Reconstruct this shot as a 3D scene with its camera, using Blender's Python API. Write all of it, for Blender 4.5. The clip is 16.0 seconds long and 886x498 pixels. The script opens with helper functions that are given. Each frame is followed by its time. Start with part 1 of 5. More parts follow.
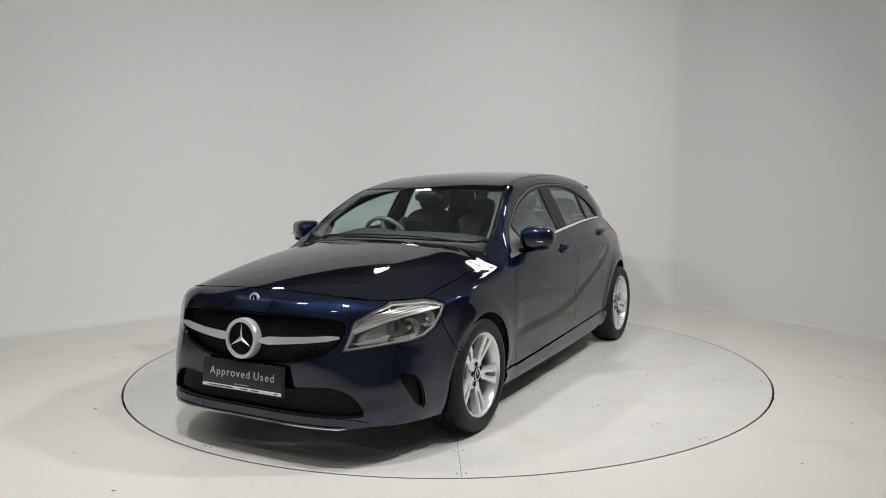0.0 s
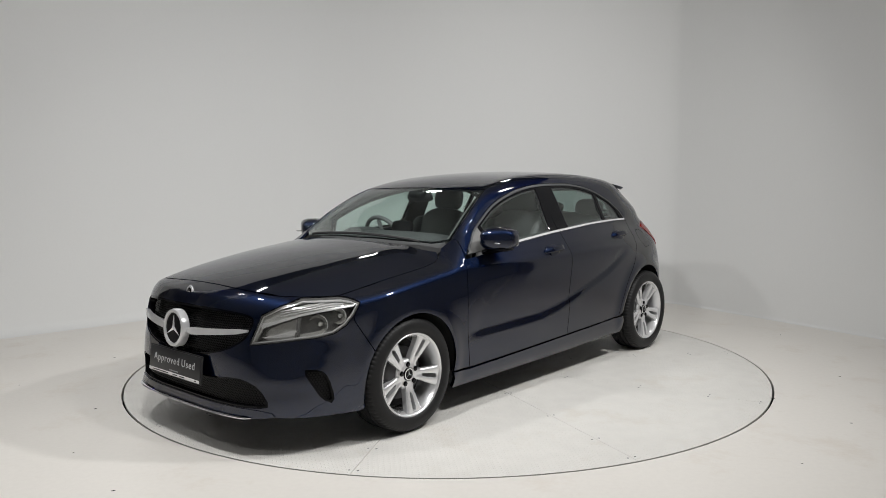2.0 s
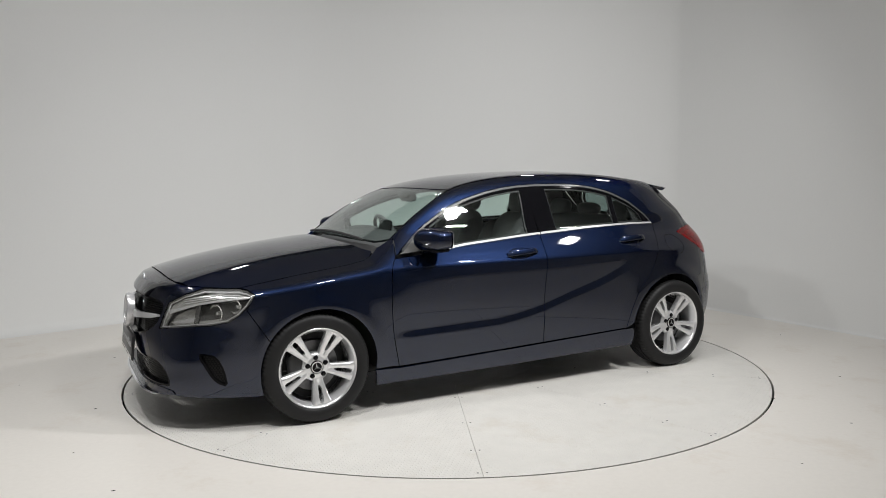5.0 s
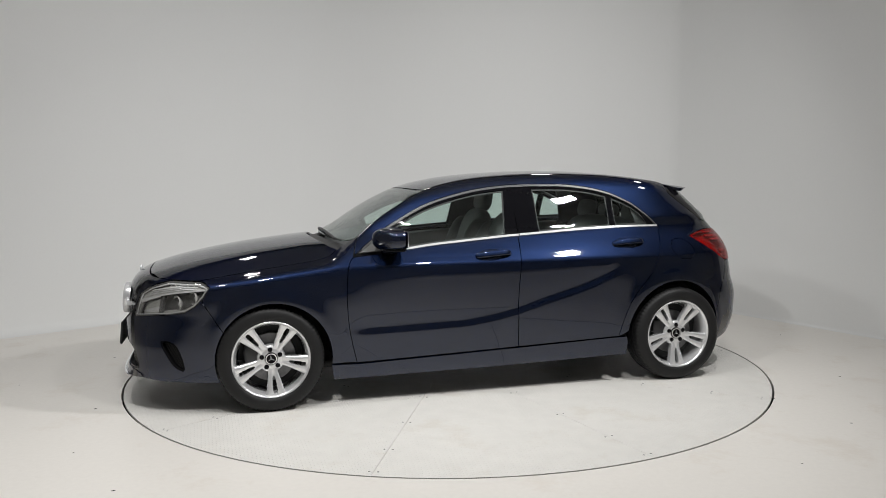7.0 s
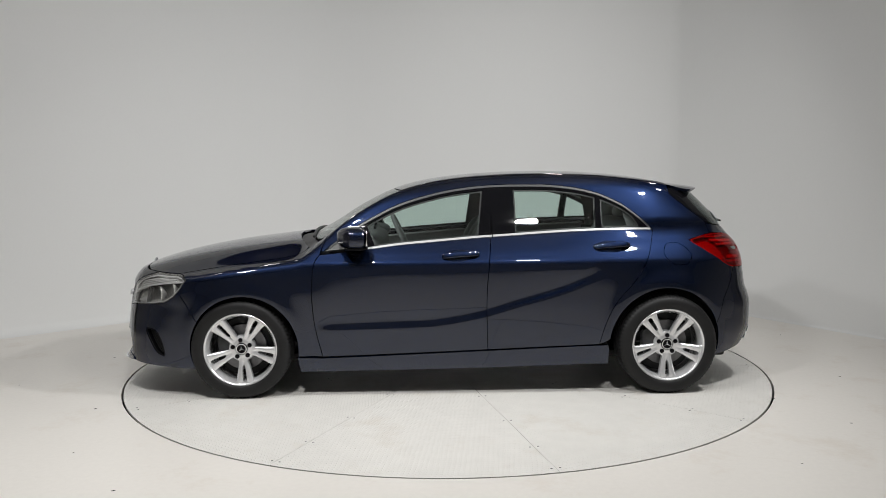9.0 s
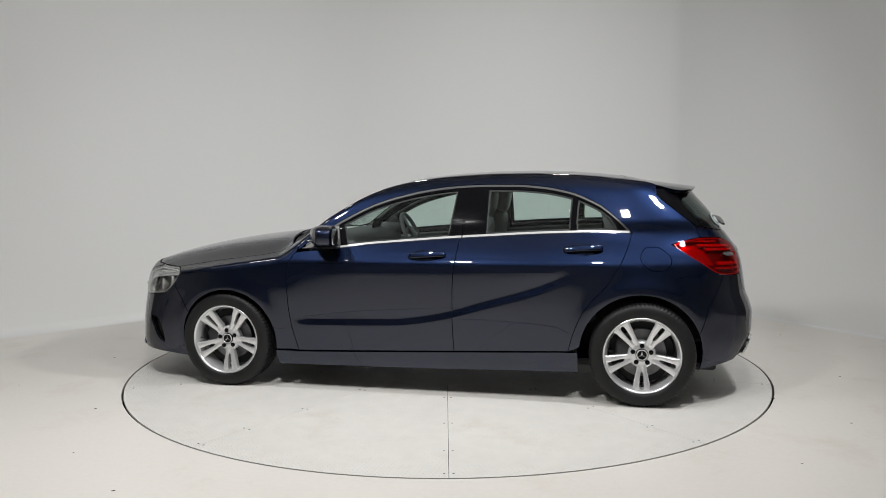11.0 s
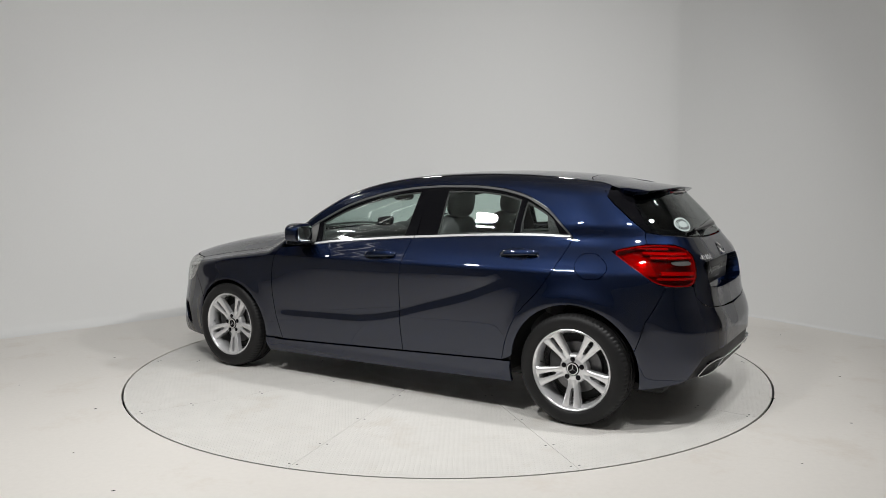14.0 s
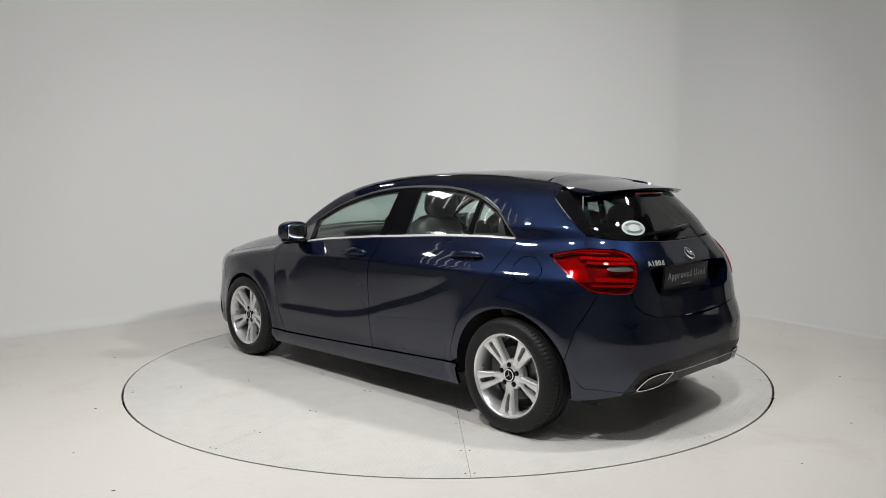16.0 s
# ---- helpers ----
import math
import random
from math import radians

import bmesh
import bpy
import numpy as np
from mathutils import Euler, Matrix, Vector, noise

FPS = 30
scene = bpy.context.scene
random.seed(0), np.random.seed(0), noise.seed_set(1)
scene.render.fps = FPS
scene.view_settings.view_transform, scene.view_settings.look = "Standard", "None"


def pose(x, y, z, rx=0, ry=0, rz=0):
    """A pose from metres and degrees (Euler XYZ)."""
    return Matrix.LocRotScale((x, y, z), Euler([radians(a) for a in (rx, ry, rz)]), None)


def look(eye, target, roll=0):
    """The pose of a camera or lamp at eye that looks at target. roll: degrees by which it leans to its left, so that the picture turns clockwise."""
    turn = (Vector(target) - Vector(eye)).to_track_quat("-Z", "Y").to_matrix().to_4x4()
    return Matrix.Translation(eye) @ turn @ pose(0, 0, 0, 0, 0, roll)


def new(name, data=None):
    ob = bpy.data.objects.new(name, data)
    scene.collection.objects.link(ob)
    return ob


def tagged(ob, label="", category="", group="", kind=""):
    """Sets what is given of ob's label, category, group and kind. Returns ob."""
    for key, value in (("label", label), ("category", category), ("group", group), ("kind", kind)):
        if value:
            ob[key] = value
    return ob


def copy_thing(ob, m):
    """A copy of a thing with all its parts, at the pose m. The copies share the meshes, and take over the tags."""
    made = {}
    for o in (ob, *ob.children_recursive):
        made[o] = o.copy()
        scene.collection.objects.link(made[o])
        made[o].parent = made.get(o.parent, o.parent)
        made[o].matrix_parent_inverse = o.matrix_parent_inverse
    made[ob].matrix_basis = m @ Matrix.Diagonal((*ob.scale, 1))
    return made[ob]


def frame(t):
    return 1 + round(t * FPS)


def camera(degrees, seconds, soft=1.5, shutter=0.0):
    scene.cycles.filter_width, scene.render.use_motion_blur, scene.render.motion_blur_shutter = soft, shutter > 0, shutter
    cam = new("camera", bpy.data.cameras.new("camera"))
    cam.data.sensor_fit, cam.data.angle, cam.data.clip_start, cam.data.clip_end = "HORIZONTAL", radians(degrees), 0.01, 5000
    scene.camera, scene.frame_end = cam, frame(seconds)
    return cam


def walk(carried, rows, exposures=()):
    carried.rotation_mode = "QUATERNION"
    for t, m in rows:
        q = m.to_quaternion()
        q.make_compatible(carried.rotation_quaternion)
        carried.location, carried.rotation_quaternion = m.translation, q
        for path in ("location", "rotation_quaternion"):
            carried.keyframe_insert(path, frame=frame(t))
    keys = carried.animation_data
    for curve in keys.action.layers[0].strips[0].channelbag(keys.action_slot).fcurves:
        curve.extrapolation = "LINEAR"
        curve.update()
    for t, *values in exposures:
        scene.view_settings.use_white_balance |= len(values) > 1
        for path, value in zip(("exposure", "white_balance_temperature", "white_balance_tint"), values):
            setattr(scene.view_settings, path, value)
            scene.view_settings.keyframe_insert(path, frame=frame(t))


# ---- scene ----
from mathutils.geometry import delaunay_2d_cdt

SECONDS, DEGREES_PER_SECOND, START = 16.0, -6.6838, 241.652
cam = camera(60.16, SECONDS, soft=0.5)
EYE = Vector((0.0, -5.6663, 1.3728))
STAND = look(EYE, EYE + Vector((-0.0043368, 0.995806, -0.0913867)), -0.399)
walk(cam, [(0.0, STAND), (SECONDS, STAND)], [(0.0, 0.12, 6500, 10), (SECONDS, 0.12, 6500, 10)])

# ---- light: a ring of floods under the ceiling, all round the turntable, and four added fill lamps over the floor before it ----
world = bpy.data.worlds.new("world")
scene.world = world
world.use_nodes = True
world.node_tree.nodes["Background"].inputs[0].default_value = (0.6, 0.65, 0.7, 1)
world.node_tree.nodes["Background"].inputs[1].default_value = 0.02
# each: bearing, distance, watts, how far past the middle it aims, and at what height
FLOODS_AND_FILLS = ((-35, 2.9, 52, 1.7, 1.1), (-70, 3.0, 25, 0.7, 0.4), (-108, 3.0, 28, -0.2, 0.2), (-140, 2.9, 17, -0.6, 0.1),
          (180, 2.8, 2, 1.2, 1.1), (148, 2.7, 2, 1.2, 1.1), (105, 2.6, 3, 1.2, 1.1), (62, 2.7, 3, 1.2, 1.1), (22, 2.9, 3, 1.2, 1.1), (-5, 3.0, 4, 1.2, 1.1),
          # these four are added fill to brighten the floor, outside the ring
          (-68, 4.3, 34, -6.0, 0.0), (-112, 4.3, 34, -6.0, 0.0), (-28, 4.4, 24, -6.2, 0.0), (-152, 4.4, 24, -6.2, 0.0))
for angle, radius, watts, past, height in FLOODS_AND_FILLS:
    lamp = bpy.data.lights.new("flood_or_fill", "AREA")
    lamp.shape, lamp.size, lamp.size_y, lamp.energy, lamp.color = "RECTANGLE", 0.24, 0.16, watts, (0.99, 0.985, 0.972)
    lamp.spread = radians(138 if past > 0 else 135)
    a = radians(angle)
    new("flood_or_fill", lamp).matrix_basis = look((radius * math.cos(a), radius * math.sin(a), 3.45), (-past * math.cos(a), -past * math.sin(a), height))


# ---- materials ----
def material(name, base, rough=0.5, metal=0.0, coat=0.0, bump=0.0, grain=40.0, vary=0.0, coarse=1.5, spec=0.5, stain=None):
    """A principled surface with two scales of variation in colour, gloss and relief."""
    m = bpy.data.materials.new(name)
    m.use_nodes = True
    n, l = m.node_tree.nodes, m.node_tree.links
    b = n["Principled BSDF"]
    b.inputs["Base Color"].default_value = (*base, 1)
    b.inputs["Roughness"].default_value, b.inputs["Metallic"].default_value = rough, metal
    b.inputs["Coat Weight"].default_value, b.inputs["Coat Roughness"].default_value = coat, 0.02
    b.inputs["Specular IOR Level"].default_value = spec
    tc = n.new("ShaderNodeTexCoord")
    fine, wide = n.new("ShaderNodeTexNoise"), n.new("ShaderNodeTexNoise")
    fine.inputs["Scale"].default_value, wide.inputs["Scale"].default_value = grain, coarse
    fine.inputs["Detail"].default_value, wide.inputs["Detail"].default_value = 3, 5
    for t in (fine, wide):
        l.new(tc.outputs["Object"], t.inputs["Vector"])
    if vary:
        mix = n.new("ShaderNodeMath")
        mix.operation = "ADD"
        l.new(fine.outputs["Fac"], mix.inputs[0]), l.new(wide.outputs["Fac"], mix.inputs[1])
        ramp = n.new("ShaderNodeMapRange")
        ramp.inputs["From Min"].default_value, ramp.inputs["From Max"].default_value = 0.6, 1.4
        ramp.inputs["To Min"].default_value, ramp.inputs["To Max"].default_value = 1 - vary, 1 + vary
        l.new(mix.outputs[0], ramp.inputs["Value"])
        tint = n.new("ShaderNodeMix")
        tint.data_type, tint.blend_type = "RGBA", "MULTIPLY"
        tint.inputs["Factor"].default_value = 1
        tint.inputs["A"].default_value = (*base, 1)
        l.new(ramp.outputs[0], tint.inputs["B"]), l.new(tint.outputs["Result"], b.inputs["Base Color"])
        if stain:
            # worn, dirty patches in another colour
            patch, edge, dirty = n.new("ShaderNodeTexNoise"), n.new("ShaderNodeMapRange"), n.new("ShaderNodeMix")
            patch.inputs["Scale"].default_value, patch.inputs["Detail"].default_value, patch.inputs["Roughness"].default_value = 1.9, 9, 0.72
            edge.inputs["From Min"].default_value, edge.inputs["From Max"].default_value = 0.54, 0.74
            edge.inputs["To Max"].default_value = 0.5
            dirty.data_type = "RGBA"
            dirty.inputs["B"].default_value = (*stain, 1)
            l.new(tc.outputs["Object"], patch.inputs["Vector"]), l.new(patch.outputs["Fac"], edge.inputs["Value"])
            l.new(edge.outputs[0], dirty.inputs["Factor"]), l.new(tint.outputs["Result"], dirty.inputs["A"])
            l.new(dirty.outputs["Result"], b.inputs["Base Color"])
        gloss = n.new("ShaderNodeMapRange")
        gloss.inputs["To Min"].default_value, gloss.inputs["To Max"].default_value = rough * (1 - vary), min(1, rough * (1 + vary))
        l.new(wide.outputs["Fac"], gloss.inputs["Value"]), l.new(gloss.outputs[0], b.inputs["Roughness"])
    if bump:
        bp = n.new("ShaderNodeBump")
        bp.inputs["Strength"].default_value, bp.inputs["Distance"].default_value = bump, 0.002
        l.new(fine.outputs["Fac"], bp.inputs["Height"]), l.new(bp.outputs[0], b.inputs["Normal"])
    return m


def glass(name, tint, gloss_ior=1.5):
    """A tinted pane: clear, with a real gloss."""
    m = bpy.data.materials.new(name)
    m.use_nodes = True
    n, l = m.node_tree.nodes, m.node_tree.links
    n.remove(n["Principled BSDF"])
    clear, shine, mix = n.new("ShaderNodeBsdfTransparent"), n.new("ShaderNodeBsdfGlossy"), n.new("ShaderNodeMixShader")
    clear.inputs[0].default_value = (*tint, 1)
    shine.inputs["Roughness"].default_value = 0.01
    # gloss rises towards grazing angles, alike from both sides of the pane
    lw, power, gain = n.new("ShaderNodeLayerWeight"), n.new("ShaderNodeMath"), n.new("ShaderNodeMath")
    lw.inputs[0].default_value = 0.5
    power.operation, gain.operation = "POWER", "MULTIPLY_ADD"
    power.inputs[1].default_value = 5
    low = ((gloss_ior - 1) / (gloss_ior + 1)) ** 2
    gain.inputs[1].default_value, gain.inputs[2].default_value = 1 - low, low
    l.new(lw.outputs["Facing"], power.inputs[0]), l.new(power.outputs[0], gain.inputs[0]), l.new(gain.outputs[0], mix.inputs[0])
    l.new(clear.outputs[0], mix.inputs[1]), l.new(shine.outputs[0], mix.inputs[2])
    l.new(mix.outputs[0], n["Material Output"].inputs["Surface"])
    return m


def tread_material():
    """White-painted steel chequer plate, worn and dusty."""
    m = material("painted_tread_plate", (0.745, 0.73, 0.695), 0.44, spec=0.32, vary=0.05, grain=9, coarse=0.9, stain=(0.60, 0.54, 0.46))
    n, l = m.node_tree.nodes, m.node_tree.links
    tc = n.new("ShaderNodeTexCoord")
    heights = []
    for turn, shift in ((45, 0.0), (-45, 0.5)):
        mp, sep = n.new("ShaderNodeMapping"), n.new("ShaderNodeSeparateXYZ")
        mp.inputs["Rotation"].default_value[2] = radians(turn)
        mp.inputs["Scale"].default_value = (54, 54, 54)
        mp.inputs["Location"].default_value = (shift, 0.0, 0)
        l.new(tc.outputs["Object"], mp.inputs["Vector"]), l.new(mp.outputs[0], sep.inputs[0])
        # one lug a cell, every other cell: long along x, narrow along y
        out = []
        for axis, half in ((0, 0.46), (1, 0.15)):
            fr, ab = n.new("ShaderNodeMath"), n.new("ShaderNodeMath")
            fr.operation, ab.operation = "FRACT", "SUBTRACT"
            ab.inputs[1].default_value = 0.5
            a2, mr = n.new("ShaderNodeMath"), n.new("ShaderNodeMapRange")
            a2.operation, mr.interpolation_type = "ABSOLUTE", "SMOOTHSTEP"
            mr.inputs["From Min"].default_value, mr.inputs["From Max"].default_value = half, half - 0.14
            l.new(sep.outputs[axis], fr.inputs[0]), l.new(fr.outputs[0], ab.inputs[0]), l.new(ab.outputs[0], a2.inputs[0]), l.new(a2.outputs[0], mr.inputs["Value"])
            out.append(mr)
        ck = n.new("ShaderNodeTexChecker")
        ck.inputs["Scale"].default_value = 1
        ck.inputs["Color1"].default_value, ck.inputs["Color2"].default_value = (1, 1, 1, 1), (0, 0, 0, 1)
        l.new(mp.outputs[0], ck.inputs["Vector"])
        p1, p2 = n.new("ShaderNodeMath"), n.new("ShaderNodeMath")
        p1.operation = p2.operation = "MULTIPLY"
        l.new(out[0].outputs[0], p1.inputs[0]), l.new(out[1].outputs[0], p1.inputs[1])
        l.new(p1.outputs[0], p2.inputs[0]), l.new(ck.outputs["Fac"], p2.inputs[1])
        heights.append(p2)
    top, bp = n.new("ShaderNodeMath"), n.new("ShaderNodeBump")
    top.operation = "MAXIMUM"
    l.new(heights[0].outputs[0], top.inputs[0]), l.new(heights[1].outputs[0], top.inputs[1])
    bp.inputs["Strength"].default_value, bp.inputs["Distance"].default_value = 0.8, 0.0018
    l.new(top.outputs[0], bp.inputs["Height"]), l.new(bp.outputs[0], n["Principled BSDF"].inputs["Normal"])
    return m


PAINT = material("dark_blue_metallic_paint", (0.0050, 0.0105, 0.0325), 0.42, metal=1.0, coat=1.0, vary=0.04, grain=900, coarse=3)
PAINT.node_tree.nodes["Principled BSDF"].inputs["Coat IOR"].default_value = 1.6
PAINT.node_tree.nodes["Principled BSDF"].inputs["Coat Roughness"].default_value = 0.035
PAINT.node_tree.nodes["Principled BSDF"].inputs["Specular Tint"].default_value = (0.10, 0.16, 0.34, 1)
GLOSS_BLACK = material("gloss_black_trim", (0.004, 0.004, 0.005), 0.05, vary=0.05, spec=0.14)
PLASTIC = material("black_grained_plastic", (0.022, 0.022, 0.023), 0.5, bump=0.25, grain=420, vary=0.12, spec=0.35)
RUBBER = material("tyre_rubber", (0.014, 0.014, 0.0145), 0.5, bump=0.2, grain=240, vary=0.18, coarse=9, spec=0.26)
SILVER = material("silver_painted_alloy", (0.80, 0.805, 0.815), 0.24, metal=0.6, coat=0.6, vary=0.05, grain=700, coarse=8)
CHROME = material("chrome", (0.80, 0.81, 0.83), 0.09, metal=1.0, vary=0.1, coarse=14)
SATIN = material("satin_aluminium", (0.74, 0.745, 0.76), 0.25, metal=0.5, coat=0.3, vary=0.06, coarse=12)
STEEL = material("brake_steel", (0.16, 0.16, 0.165), 0.38, metal=1.0, vary=0.2, coarse=20)
# black for the underside and for sheets that stand in for shade
DARK = material("underbody_and_shade_black", (0.018, 0.018, 0.018), 0.8, vary=0.2)
LEATHER = material("dark_seat_leather", (0.16, 0.163, 0.165), 0.45, bump=0.3, grain=300, vary=0.15)
DASH = material("dark_grey_dash_skin", (0.055, 0.057, 0.058), 0.6, bump=0.3, grain=380, vary=0.12)
LINING = material("grey_headlining", (0.22, 0.22, 0.22), 0.95, bump=0.2, grain=500, vary=0.06)
RED = material("red_lamp_lens", (0.34, 0.004, 0.005), 0.16, coat=1.0, vary=0.08, grain=60, coarse=20)
LAMP_GREY = material("lamp_reflector", (0.70, 0.70, 0.69), 0.16, metal=0.6, coat=0.5, bump=0.35, vary=0.15, coarse=40, grain=70)
LAMP_HOUSING = material("lamp_housing_reflector", (0.13, 0.13, 0.128), 0.3, metal=0.2, coat=0.4, bump=0.3, vary=0.15, coarse=30, grain=80)
LAMP_CASE = material("lamp_bezel", (0.11, 0.11, 0.109), 0.22, metal=0.3, coat=0.4, vary=0.1, coarse=20)
LETTER = material("light_grey_print", (0.50, 0.51, 0.52), 0.5, vary=0.03)
WHITE = material("white_print", (0.78, 0.78, 0.77), 0.5, vary=0.03)
GREY_PRINT = material("grey_print", (0.30, 0.31, 0.32), 0.5, vary=0.03)
PLATE = material("black_plate", (0.02, 0.02, 0.022), 0.35, vary=0.06)
PANE = glass("tinted_window_glass", (0.92, 0.98, 0.96), 1.75)
SCREEN = glass("tinted_windscreen_glass", (0.90, 0.965, 0.945), 1.52)
LENS = glass("clear_lamp_lens", (0.95, 0.95, 0.94), 1.45)
RED_LENS = glass("red_clear_lens", (0.74, 0.022, 0.024), 1.5)
REAR_PANE = glass("dark_rear_glass", (0.54, 0.60, 0.59), 1.75)
MIRROR = material("mirror_glass", (0.85, 0.86, 0.88), 0.02, metal=1.0)
WALL = material("white_painted_studio_wall", (0.77, 0.775, 0.77), 0.62, bump=0.06, grain=60, vary=0.012, coarse=0.35)
FLOOR = material("white_painted_floor", (0.785, 0.755, 0.71), 0.36, bump=0.08, grain=35, vary=0.03, coarse=0.6, stain=(0.62, 0.54, 0.45))
TREAD = tread_material()
GROOVE = material("dark_groove", (0.012, 0.011, 0.010), 0.9, vary=0.2)
HALL = material("pale_grey_hall_paint", (0.50, 0.50, 0.505), 0.8, vary=0.08)
CEILING = material("grey_ceiling", (0.30, 0.30, 0.302), 0.9, vary=0.05)
SAIL = material("silver_grey_plastic", (0.115, 0.115, 0.112), 0.4, coat=0.1, vary=0.06)
SEAL = material("grey_window_seal", (0.048, 0.050, 0.053), 0.4, coat=0.1, vary=0.08)
STICKER_EDGE = material("sticker_pale", (0.42, 0.48, 0.47), 0.6, vary=0.04)
STICKER = material("sticker_white_green", (0.26, 0.31, 0.30), 0.6, vary=0.04)
DARKSTEEL = material("dark_caliper_iron", (0.06, 0.06, 0.062), 0.5, metal=0.5, vary=0.2)


# ---- the car's skin ----
def curve(xs, ys):
    """A smooth curve through knots (monotone cubic), as a function on arrays."""
    xs, ys = np.array(xs, float), np.array(ys, float)
    h, d = np.diff(xs), np.diff(ys) / np.diff(xs)
    m = np.empty(len(xs))
    m[0], m[-1] = d[0], d[-1]
    for i in range(1, len(xs) - 1):
        w1, w2 = 2 * h[i] + h[i - 1], h[i] + 2 * h[i - 1]
        m[i] = 0 if d[i - 1] * d[i] <= 0 else (w1 + w2) / (w1 / d[i - 1] + w2 / d[i])

    def value(x):
        x = np.asarray(x, float)
        i = np.clip(np.searchsorted(xs, x) - 1, 0, len(xs) - 2)
        u = np.clip((x - xs[i]) / h[i], -0.3, 1.3)
        return ((1 + 2 * u) * (1 - u) ** 2 * ys[i] + u * (1 - u) ** 2 * h[i] * m[i]
                + u * u * (3 - 2 * u) * ys[i + 1] + u * u * (u - 1) * h[i] * m[i + 1])
    return value


def step(a, b, x):
    u = np.clip((x - a) / (b - a), 0, 1)
    return u * u * (3 - 2 * u)


# The car's skin, in its own space: x forwards from the front axle, y to its left side, z up from the ground.
SIDE = curve((0.12, 0.17, 0.22, 0.30, 0.45, 0.62, 0.76, 0.84, 0.895, 0.95, 1.00, 1.05, 1.12, 1.20, 1.27, 1.33, 1.40, 1.46),
             (0.790, 0.812, 0.832, 0.848, 0.868, 0.881, 0.885, 0.878, 0.848, 0.809, 0.768, 0.726, 0.690, 0.650, 0.612, 0.576, 0.530, 0.48))
PLAN = curve((-3.40, -3.0, -2.6, -2.2, -1.5, -0.9, -0.4, 0.0, 0.4, 0.9), (-0.075, -0.045, -0.016, -0.004, 0.002, 0.003, 0.0, -0.006, -0.014, -0.03))
CABIN = curve((-3.3, -2.9, -2.6, -2.2, -1.5, -1.0, -0.5), (-0.08, -0.035, -0.008, -0.004, 0.0, 0.0, 0.0))
SHOULDER = curve((-3.3, -3.0, -2.76, -2.35, -2.0, -1.0, -0.6, -0.3, 0.1), (-0.035, -0.040, -0.038, -0.008, 0.0, 0.0, -0.012, -0.020, -0.012))
FRONT = curve((0.10, 0.20, 0.30, 0.40, 0.50, 0.60, 0.68, 0.74, 0.79, 0.84, 0.90), (0.855, 0.862, 0.862, 0.875, 0.885, 0.882, 0.868, 0.842, 0.805, 0.76, 0.70))
REAR = curve((0.15, 0.22, 0.30, 0.40, 0.52, 0.60, 0.66, 0.75, 0.86, 0.93, 0.98, 1.05, 1.12, 1.20, 1.28, 1.36, 1.45),
             (-3.30, -3.34, -3.38, -3.405, -3.405, -3.385, -3.36, -3.345, -3.325, -3.30, -3.265, -3.215, -3.17, -3.11, -3.04, -2.98, -2.93))
TOP = curve((-3.30, -3.09, -2.95, -2.80, -2.60, -2.39, -2.19, -1.98, -1.78, -1.57, -1.364, -1.157, -0.95, -0.742, -0.44, -0.36, -0.24, -0.115, 0.094, 0.303, 0.512, 0.65, 0.75, 0.82, 0.90),
            (1.285, 1.316, 1.338, 1.362, 1.388, 1.409, 1.422, 1.427, 1.425, 1.416, 1.400, 1.369, 1.314, 1.217, 1.038, 1.008, 0.998, 0.984, 0.959, 0.926, 0.884, 0.848, 0.814, 0.777, 0.71))
CROWN = curve((-3.2, -2.2, -1.4, -1.0, -0.45, -0.25, 0.3, 0.75), (0.13, 0.10, 0.09, 0.10, 0.14, 0.13, 0.14, 0.13))
LEDGE = curve((-2.45, -2.233, -2.057, -1.703, -1.526, -1.349, -1.171, -0.816, -0.496, -0.2), (0.80, 0.725, 0.655, 0.550, 0.498, 0.462, 0.440, 0.430, 0.420, 0.415))
# how square the corners are, seen from above
NOSE = curve((0.1, 0.25, 0.36, 0.50, 0.60, 0.9), (3.7, 3.7, 3.4, 2.9, 2.7, 2.6))
STERN = curve((0.1, 0.30, 0.60, 0.90, 1.0, 1.10, 1.25, 1.5), (3.8, 4.0, 4.0, 4.2, 4.2, 4.0, 3.2, 2.8))


def half_width(x, z):
    cab = step(0.98, 1.12, z)
    w = SIDE(z) + PLAN(x) * (1 - cab) + CABIN(x) * cab + SHOULDER(x) * step(0.62, 0.88, z) * (1 - cab)
    # lower crease, which climbs to the rear wheel; shoulder crease; flares over the wheels
    fade = step(-0.42, -0.62, x) * step(-2.42, -2.05, x)
    zl = LEDGE(x)
    hollow = -0.013 * (1 - np.clip((z - zl - 0.055) / np.maximum(0.80 - zl - 0.055, 0.05), 0, 1)) * step(zl, zl + 0.055, z)
    w = w + fade * (hollow + 0.001)
    zc = 0.822 - 0.0287 * (x + 0.22)
    w = w - 0.05 * np.clip(np.log1p(np.exp(np.clip((z - zc) / 0.006, -30, 30))) * 0.006, 0, 0.09) * step(0.3, 0.0, x) * step(-3.0, -2.7, x)
    for ax, r, k in ((-0.02, 0.35, 0.012), (-2.69, 0.385, 0.014)):
        rr = np.hypot(x - ax, z - 0.315)
        w = w + k * np.exp(-((rr - r) / 0.06) ** 2) * step(0.12, 0.3, z)
    # the ends close in a squarish round, and go on below nothing past the tip, so that slopes are right there too
    f = np.clip(x / FRONT(z), 0, 1.2)
    r = np.clip((x + 2.40) / (REAR(z) + 2.40), 0, 1.2)
    nf, nr = NOSE(z), STERN(z)
    close = lambda u, n: np.sign(1 - u ** n) * np.abs(1 - u ** n) ** (1 / n)
    return w * close(f, nf) * close(r, nr)


